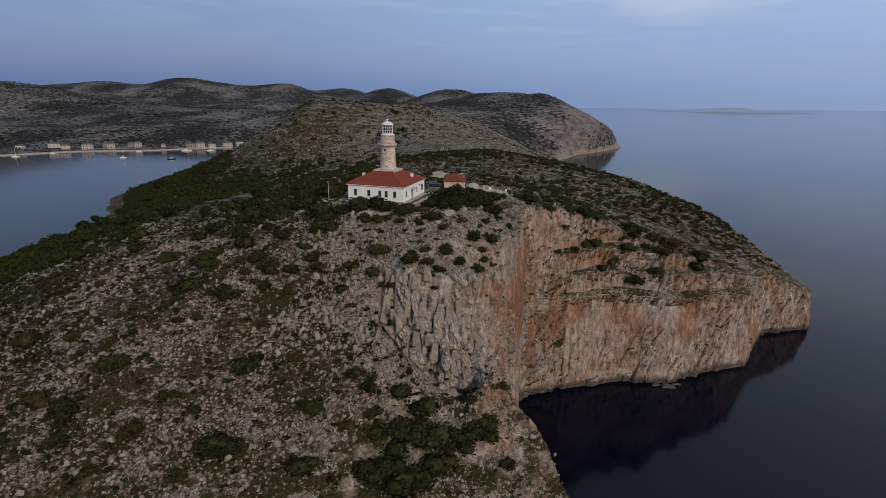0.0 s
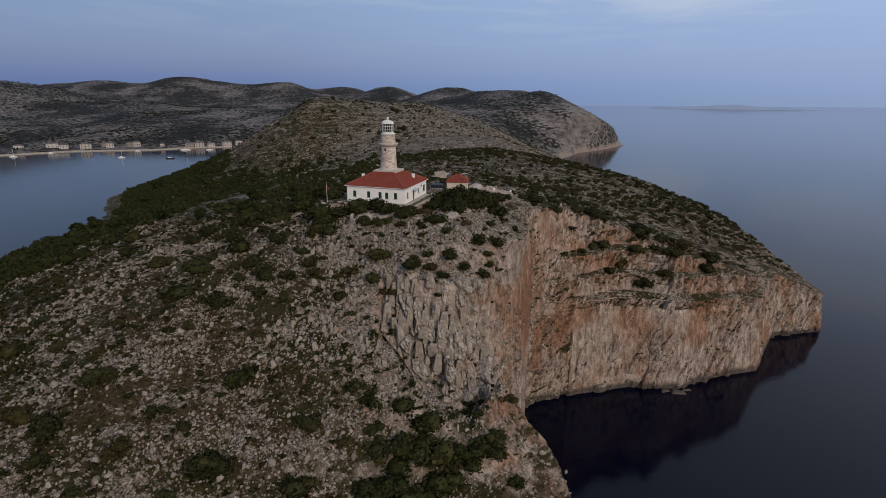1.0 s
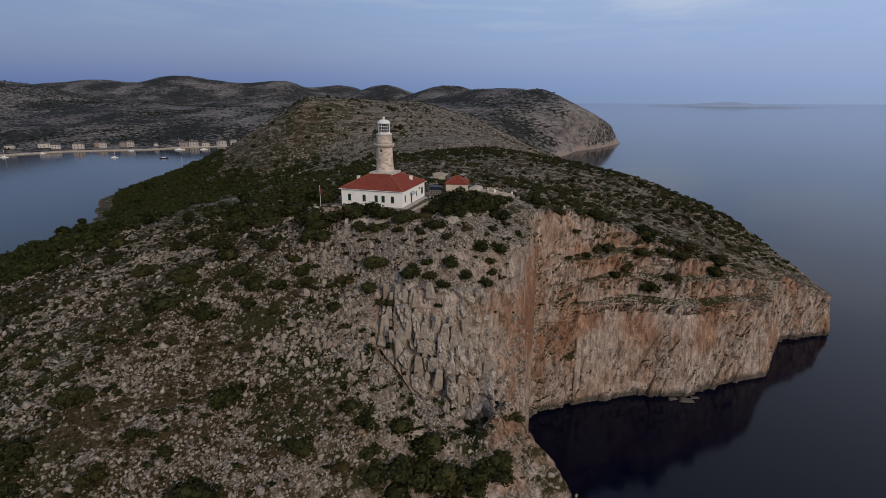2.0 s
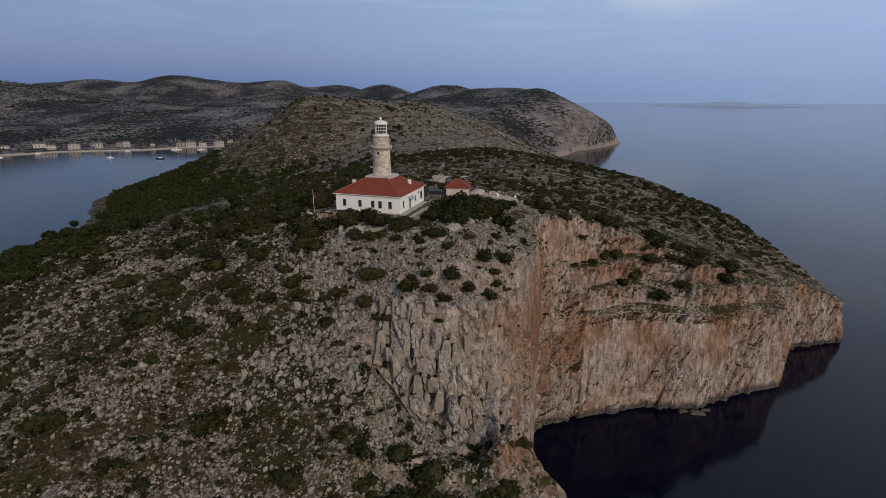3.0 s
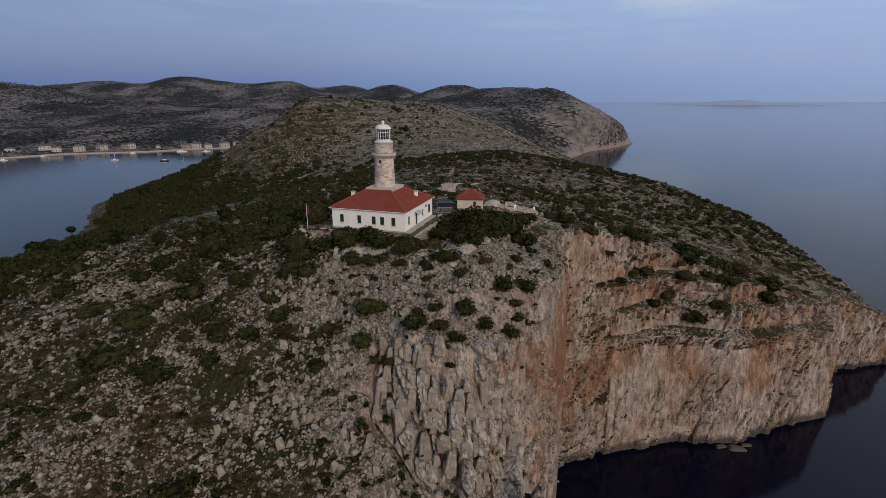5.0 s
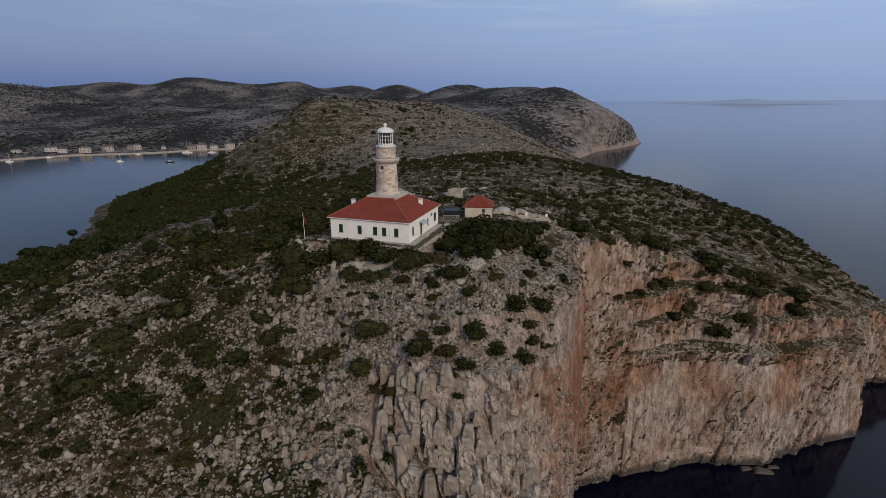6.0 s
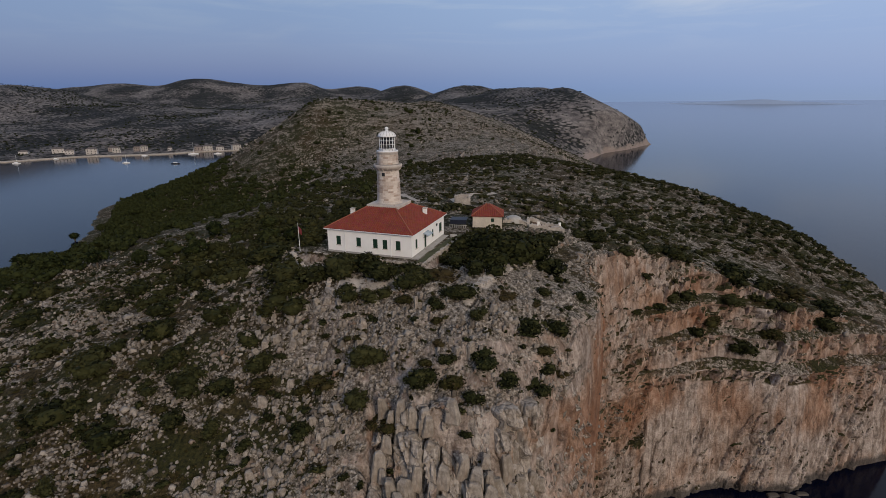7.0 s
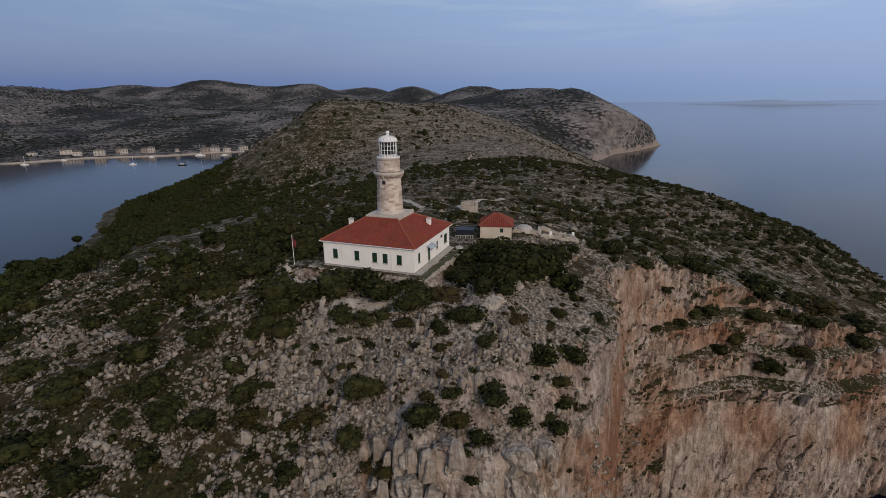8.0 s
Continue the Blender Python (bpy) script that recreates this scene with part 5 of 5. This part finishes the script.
# the thicket west of the house
x, y = sow(900, -66, -27, 140, 200, lambda x, y: clear(x, y) * (y > 158 + 0.45 * (x + 27) * (x < -40)) * np.clip(0.6 + 2.0 * wood(x, y, 14, 25), 0.1, 1))
spread_out("thicket", small_forms, x, y, 1.2 + 2.0 * rg.uniform(0, 1, len(x)) ** 1.4, rg.uniform(0.8, 1.2, len(x)), LEAF, "dense dark evergreen thicket beside the house", "thicket", rg)
# the hill behind, then the island
x, y = sow(13000, -330, 170, 300, 760, lambda x, y: (headland(x, y) > 3) * np.clip(0.42 + 2.6 * wood(x, y, 45, 17) + 0.35 * (headland(x, y) < 45), 0.05, 1))
spread_out("hill_scrub", far_forms, x, y, rg.uniform(0.7, 2.2, len(x)), rg.uniform(0.5, 0.8, len(x)), LEAF, "dark scrub dotted over the stony hill", "scrub", rg)
x, y = sow(34000, -1700, 360, 780, 2200, lambda x, y: (island(x, y) > 4) * np.clip((210 - x) / 120, 0.12, 1) * np.clip(0.40 + 2.6 * wood(x, y, 120, 18) + 0.5 * (island(x, y) < 25), 0.06, 1))
spread_out("island_scrub", far_forms, x, y, rg.uniform(1.6, 3.8, len(x)), rg.uniform(0.5, 0.8, len(x)), LEAF_PINE, "dark woods and scrub on the island hills", "wood", rg)

# single trees that stand clear of the wood
pine_forms = [clump(rp, 7, 90, 0.10, low=0.55, flatness=0.85) for _ in range(3)]


def tree(x, y, r, form, label):
    ob = thing("pine_tree", (x, y, ground_at(x, y) - 0.2), label, "tree", "pine trees", rp.uniform(0, 360))
    tr = bmesh.new()
    tube((0, 0, -0.4), (0.1 * r, 0, 0.8 * r), 0.09 * r, 7, tr, 0.06 * r)
    for k in range(4):
        a = 1.57 * k + rp.uniform(-0.4, 0.4)
        tube((0.1 * r, 0, (0.55 + 0.08 * k) * r), (0.5 * r * math.cos(a), 0.5 * r * math.sin(a), 1.0 * r), 0.04 * r, 5, tr, 0.02 * r)
    part("trunk", tr, BARK, ob)
    fv, fq = form
    crown = new("crown", quad_mesh("crown", fv * r, fq, LEAF_PINE))
    crown.parent = ob
    return ob


tree(-281, 392, 5.0, pine_forms[0], "umbrella shaped pine leaning out over the water")
for x, y, r in ((-292, 600, 6), (-268, 402, 5), (-246, 352, 5), (-212, 300, 5), (-190, 262, 5), (-172, 232, 5), (-150, 214, 4.5), (-258, 430, 5), (-272, 470, 5.5), (-238, 380, 4.5), (-120, 186, 4), (-100, 178, 3.6), (-84, 172, 3.2), (-66, 166, 3.2), (-48, 164, 3.2), (-40, 160, 3.0), (-52, 176, 3.4), (-70, 184, 3.4)):
    tree(x, y, r, rp.choice(pine_forms), "dark green pine on the wooded slope")

# ---- loose stone ----
def stone_form(rg_):
    """A broken slab of eight uneven corners, tilted, about one unit across."""
    k = (rg_.uniform(0.8, 1.3), rg_.uniform(0.45, 0.8), rg_.uniform(0.5, 0.9))
    c = np.array([[sx_ * k[0] / 2, sy_ * k[1] / 2, sz_ * k[2] / 2] for sz_ in (-1, 1) for sy_ in (-1, 1) for sx_ in (-1, 1)])
    c[4:, :2] *= rg_.uniform(0.5, 0.85)
    c = c * np.array([[rg_.uniform(0.7, 1.2) for _ in range(3)] for _ in range(8)])
    tilt = Euler((rg_.uniform(-0.5, 0.5), rg_.uniform(-0.5, 0.5), 0)).to_matrix()
    c = np.array([(tilt @ Vector(q))[:] for q in c])
    quads = ((0, 2, 3, 1), (4, 5, 7, 6), (0, 1, 5, 4), (1, 3, 7, 5), (3, 2, 6, 7), (2, 0, 4, 6))
    return c, np.array([t for q in quads for t in ((q[0], q[1], q[2]), (q[0], q[2], q[3]))])


def loose_rock(name, gain):
    m, n, b = material(name, 0.95, 0.15)
    v = n.coords()
    isl = n.add("ShaderNodeNewGeometry").outputs["Random Per Island"]
    ob = n.add("ShaderNodeObjectInfo").outputs["Random"]
    fine = n.noise(v, 3.0, 6, 0.7)
    f = n.math("ADD", n.math("MULTIPLY", isl, 0.35), n.math("MULTIPLY", fine, 0.6))
    f = n.math("ADD", f, n.math("MULTIPLY", ob, 0.08))
    c = n.ramp(f, [(0.28, tuple(gain * q for q in (0.060, 0.048, 0.037))), (0.5, tuple(gain * q for q in (0.165, 0.140, 0.113))), (0.78, tuple(gain * q for q in (0.37, 0.328, 0.28)))])
    rust = n.noise(n.coords((1, 1, 0.4)), 0.35, 4, 0.6)
    n.link(n.mix(n.ramp(rust, [(0.60, (0, 0, 0)), (0.72, (0.55, 0.55, 0.55))]), c, (0.24, 0.125, 0.07)), b.inputs["Base Color"])
    bump(n, b, n.math("ADD", fine, n.noise(n.coords((1, 1, 0.35)), 1.1, 5, 0.6)), 0.9, 0.16)
    return m


LOOSE, BLOCK = loose_rock("loose_limestone", 1.0), loose_rock("buttress_limestone", 1.35)
stones = [stone_form(rp) for _ in range(14)]


def tri_mesh(name, verts, tris, mat):
    me = bpy.data.meshes.new(name)
    me.vertices.add(len(verts))
    me.vertices.foreach_set("co", np.asarray(verts, np.float32).ravel())
    me.loops.add(tris.size)
    me.loops.foreach_set("vertex_index", np.asarray(tris, np.int32).ravel())
    me.polygons.add(len(tris))
    me.polygons.foreach_set("loop_start", np.arange(0, tris.size, 3, dtype=np.int32))
    me.polygons.foreach_set("loop_total", np.full(len(tris), 3, np.int32))
    me.update(calc_edges=True)
    me.materials.append(mat)
    return me


def scatter_stones(name, x, y, size, label):
    z = land(x, y)
    pick = rg.integers(0, len(stones), len(x))
    vv, ff, count = [], [], 0
    for k, (fv, fq) in enumerate(stones):
        idx = np.where(pick == k)[0]
        a = rg.normal(0.55, 0.5, len(idx))
        c, s_ = np.cos(a)[:, None], np.sin(a)[:, None]
        sc = size[idx][:, None]
        tall = rg.uniform(0.7, 1.9, len(idx))[:, None]
        qx = (fv[None, :, 0] * c - fv[None, :, 1] * s_) * sc + x[idx][:, None]
        qy = (fv[None, :, 0] * s_ + fv[None, :, 1] * c) * sc + y[idx][:, None]
        qz = fv[None, :, 2] * sc * tall + z[idx][:, None] + 0.1 * sc
        vv.append(np.stack([qx, qy, qz], 2).reshape(-1, 3))
        ff.append((fq[None] + (np.arange(len(idx)) * len(fv))[:, None, None]).reshape(-1, 3) + count)
        count += len(idx) * len(fv)
    return tagged(new(name, tri_mesh(name, np.concatenate(vv), np.concatenate(ff), LOOSE)), label, "stones", kind="stuff")


def ribs(x, y):
    """Bands of bare stone that cross the slope."""
    c, s_ = math.cos(radians(32)), math.sin(radians(32))
    return fbm(np.stack([(x * c + y * s_) / 22, (-x * s_ + y * c) / 6, 0 * x], 1), 3, 19)


x, y = sow(132000, -150, 26, 64, 190, lambda x, y: clear(x, y) * (inland(x, y) > 2) * ((y < 158 + np.maximum(0, -45 - x)) | (np.hypot(x - 14, (y - 160) / 1.5) < 12)) * ((scarp(x, y)[1] < 0.6) | (y > 113)) * np.clip((x + 140) / 60, 0.35, 1) * np.clip(0.36 + 2.8 * ribs(x, y) + 0.5 * np.exp(-((x + 4) / 22) ** 2 - ((y - 122) / 8) ** 2), 0.06, 1))
scatter_stones("stones", x, y, np.exp(rg.normal(-0.98, 0.42, len(x))).clip(0.16, 1.3), "pale limestone rubble strewn over the slope")
x, y = sow(9000, -60, 190, 150, 330, lambda x, y: clear(x, y) * (inland(x, y) > 8) * np.clip(0.25 + 2.2 * ribs(x, y), 0.02, 1))
scatter_stones("plateau_stones", x, y, np.exp(rg.normal(-0.5, 0.4, len(x))).clip(0.3, 1.6), "pale stones showing between plateau scrub")
x, y = sow(16000, -220, 160, 320, 700, lambda x, y: (headland(x, y) > 6) * np.clip(0.3 + 3.0 * ribs(x / 2.5, y / 2.5), 0.02, 1))
scatter_stones("hill_stones", x, y, np.exp(rg.normal(-0.05, 0.4, len(x))).clip(0.5, 2.0), "pale outcrops banding the hill")

# ---- the village over the bay ----
VILLAGE = [(-742, 884, 13, 0), (-700, 905, 17, 1), (-674, 898, 13, 1), (-640, 905, 16, 2), (-655, 925, 12, 1), (-612, 926, 12, 2), (-588, 946, 10, 1), (-574, 944, 11, 2), (-628, 938, 11, 1),
           (-532, 952, 7, 0), (-486, 962, 13, 1), (-470, 966, 15, 2), (-452, 974, 12, 1), (-428, 986, 15, 2), (-410, 998, 12, 1)]
CREAM, PINK = plain("cream_render", (0.46, 0.43, 0.40), 0.9, 0.15, 0.5), plain("pink_render", (0.27, 0.23, 0.21), 0.9, 0.15, 0.5)
CLAY = plain("old_clay_roof", (0.12, 0.10, 0.09), 0.9, 0.25, 0.5)
for x, y, wd, kind_ in VILLAGE:
    z = max(1.5, ground_at(x, y))
    tall = (4.0, 6.5, 8.5)[kind_]
    ob = thing("village_house", (x, y, z), ("low pale boathouse on the shore", "two storey cream house with clay roof", "three storey pale house with balconies")[kind_], "house", "village houses", rp.uniform(20, 45))
    mat = rp.choice((CREAM, CREAM, PINK))
    dp = wd * 0.65
    part("wall", box((-wd / 2, -dp / 2, -6), (wd / 2, dp / 2, tall)), mat, ob)
    bm, mid, hi = hipped(-wd / 2 - 0.5, -dp / 2 - 0.5, wd / 2 + 0.5, dp / 2 + 0.5, tall + 0.002, 2.2, (wd * 0.25, 0.2), 0.25)
    part("roof", bm, CLAY, ob)
    for f in range(int(tall // 2.8)):
        for k in range(3):
            xx = -wd / 2 + wd * (k + 0.5) / 3
            w1 = part("window", box((xx - 0.65, -dp / 2 - 0.06, 0.9 + 2.8 * f), (xx + 0.65, -dp / 2 + 0.1, 2.4 + 2.8 * f)), DARK, ob)
        if kind_ == 2 and f:
            part("balcony", box((-wd * 0.4, -dp / 2 - 1.3, 2.7 * f), (wd * 0.4, -dp / 2 - 0.08, 2.7 * f + 0.9), 0.05), mat, ob)

quay_pts = np.array([(-900, 775), (-760, 806), (-717, 814), (-648, 882), (-590, 899), (-531, 916), (-473, 962), (-420, 982)], float)
ql = np.concatenate([[0], np.cumsum(np.hypot(*(quay_pts[1:] - quay_pts[:-1]).T))])
qs = np.arange(0, ql[-1], 3.0)
qc = np.stack([np.interp(qs, ql, quay_pts[:, k]) for k in (0, 1)], 1)
qt = np.gradient(qc, axis=0)
qt /= np.linalg.norm(qt, axis=1)[:, None]
qn = np.stack([-qt[:, 1], qt[:, 0]], 1)
prof = np.array([(-2.6, -1.0), (-2.4, 1.1), (-2.0, 1.25), (3.5, 1.3), (5.0, 2.0)])
qv = np.stack([qc[:, None, 0] + qn[:, None, 0] * prof[None, :, 0], qc[:, None, 1] + qn[:, None, 1] * prof[None, :, 0], np.tile(prof[:, 1], (len(qs), 1))], 2).reshape(-1, 3)
tagged(mesh_grid("quay", qv, len(qs), 5, GRAVEL, False), "pale stone quay along the village shore", "quay", kind="structure")

BOATS = [(-686, 804, 11, 1), (-519, 810, 10, 1), (-439, 804, 13, 0), (-476, 925, 16, 1), (-752, 798, 9, 1), (-668, 858, 9, 0), (-548, 902, 9, 0), (-436, 930, 12, 0)]
for k, (x, y, ln, sail) in enumerate(BOATS):
    ob = thing("boat", (x, y, 0.0), "white sailing boat with bare mast at anchor" if sail else "small motor boat with low cabin on calm water", "boat", "boats in the bay", rp.uniform(-25, 25))
    bm = bmesh.new()
    rows = []
    for u in np.linspace(-1, 1, 9):
        half = 0.16 * ln * (1 - max(0, u) ** 2.2) ** 0.8 * (1 if u > -0.9 else 0.85) + 0.01
        rows.append([bm.verts.new((u * ln / 2, sgn * half * f, zz)) for sgn, f, zz in ((-1, 1, 0.09 * ln), (-1, 0.8, -0.25), (1, 0.8, -0.25), (1, 1, 0.09 * ln))])
    for a, b in zip(rows, rows[1:]):
        for q in range(4):
            bm.faces.new((a[q], a[(q + 1) % 4], b[(q + 1) % 4], b[q]))
    bm.faces.new(rows[0][::-1])
    bm.faces.new(rows[-1])
    part("hull", bm, TARP if k == 2 else METAL, ob, "dark blue hull" if k == 2 else "")
    part("cabin", box((-0.25 * ln, -0.09 * ln, 0.085 * ln), (0.15 * ln, 0.09 * ln, 0.09 * ln + 1.0), 0.15), METAL, ob)
    if sail:
        part("mast", tube((0.05 * ln, 0, 0.5), (0.05 * ln, 0, 1.25 * ln), 0.14, 6), METAL, ob)
        part("boom", tube((0.05 * ln, 0, 2.2), (-0.35 * ln, 0, 2.2), 0.12, 6), METAL, ob)

# ---- boulders, laid on the ground near the buttress ----
boulder_meshes = []
for k in range(8):
    bm = bmesh.new()
    bmesh.ops.create_cube(bm, size=1.2)
    for vv in bm.verts:
        vv.co = Vector((vv.co.x * rp.uniform(0.8, 1.2), vv.co.y * rp.uniform(0.6, 0.95), vv.co.z * rp.uniform(0.8, 1.2)))
        if vv.co.z > 0:
            vv.co.x *= rp.uniform(0.45, 0.85)
            vv.co.y *= rp.uniform(0.45, 0.85)
    bmesh.ops.bevel(bm, geom=list(bm.edges), offset=0.10, segments=1, affect="EDGES")
    me = bpy.data.meshes.new("boulder")
    bm.to_mesh(me)
    bm.free()
    me.materials.append(BLOCK)
    boulder_meshes.append(me)
x, y = sow(2600, -40, 14, 98, 130, lambda x, y: clear(x, y) * (inland(x, y) > 2) * (scarp(x, y)[1] < 0.5) * np.clip(0.15 + 2.5 * ribs(x, y) + 0.35 * np.exp(-((x + 4) / 22) ** 2 - ((y - 112) / 14) ** 2), 0, 1))
x, y = x[:150], y[:150]
for bx, by, bz in zip(x, y, land(x, y)):
    ob = new("boulder", rp.choice(boulder_meshes))
    ob.parent = ground
    sc = rp.uniform(0.5, 1.25)
    ob.matrix_basis = pose(bx, by, float(bz) + 0.05 * sc, rp.uniform(-15, 15), rp.uniform(-15, 15), 32 + rp.gauss(0, 30)) @ Matrix.Diagonal((sc, sc, sc * rp.uniform(0.9, 1.9), 1))

# angular blocks standing out of the buttress
for k in range(64):
    bx = -14 + 22.5 * (k + rp.uniform(-0.4, 0.4)) / 64
    yt, yb = float(np.interp(bx, BUTTRESS[:, 0], BUTTRESS[:, 1])), float(np.interp(bx, BUTTRESS[:, 0], BUTTRESS[:, 3]))
    by = yt - (yt - yb) * rp.uniform(0.0, 0.75) ** 1.4
    bz = float(scarp(np.array([bx]), np.array([by]))[0][0])
    ob = new("block", rp.choice(boulder_meshes))
    ob.parent = buttress
    wd = rp.uniform(0.9, 1.9)
    ob.matrix_basis = pose(bx, by - 0.7, bz + 0.2, rp.uniform(-6, 12), rp.uniform(-8, 8), rp.gauss(10, 16)) @ Matrix.Diagonal((wd, wd * rp.uniform(0.8, 1.2), wd * rp.uniform(1.2, 2.4), 1))

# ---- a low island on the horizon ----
# pale blue base colour stands in for the haze in front of the island
HAZE = plain("haze_painted_land", (0.29, 0.36, 0.48), 1.0, 0.05, 0.01)
ix = np.linspace(-620, 620, 60)
iy = np.linspace(-120, 120, 9)
IX, IY = np.meshgrid(ix, iy, indexing="ij")
ridge_z = 14 * np.exp(-((IX + 150) / 170) ** 2) + 20 * np.exp(-((IX - 60) / 150) ** 2) + 10 * np.exp(-((IX - 330) / 190) ** 2) + 6 * np.exp(-((IX + 420) / 120) ** 2)
IZ = 1.4 * ridge_z * (1 - (IY / 120) ** 2) - 1.5
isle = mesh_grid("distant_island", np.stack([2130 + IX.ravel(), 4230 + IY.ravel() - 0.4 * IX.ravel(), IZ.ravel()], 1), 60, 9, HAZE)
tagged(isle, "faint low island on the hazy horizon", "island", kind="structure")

# ---- rocks awash at the foot of the cliff ----
WET = plain("wet_dark_rock", (0.085, 0.068, 0.055), 0.6, 0.35, 1.0, relief=0.1)
wet_meshes = []
for me in boulder_meshes[:3]:
    me2 = me.copy()
    me2.materials[0] = WET
    wet_meshes.append(me2)
for bx, by, sc in ((75.0, 166.4, 2.6), (79.0, 165.2, 3.4), (82.6, 167.2, 2.4)):
    rock = thing("shore_rock", (bx, by, -0.6), "dark wet limestone rock awash below the cliff", "rock", "rocks at the waterline", rp.uniform(-20, 20))
    ob = new("stone", rp.choice(wet_meshes))
    ob.parent = rock
    ob.matrix_basis = pose(0, 0, 0.2, rp.uniform(-10, 10), rp.uniform(-10, 10), 0) @ Matrix.Diagonal((sc * 1.5, sc, sc * 0.5, 1))

x = np.concatenate([rg.uniform(-26, -10, 260), rg.uniform(-5, 6, 260)])
y = np.concatenate([rg.uniform(127.5, 133, 260), rg.uniform(124, 142, 260)])
scatter_stones("path_rubble", x, y, rg.uniform(0.12, 0.42, len(x)), "small pale rubble strewn on the gravel")
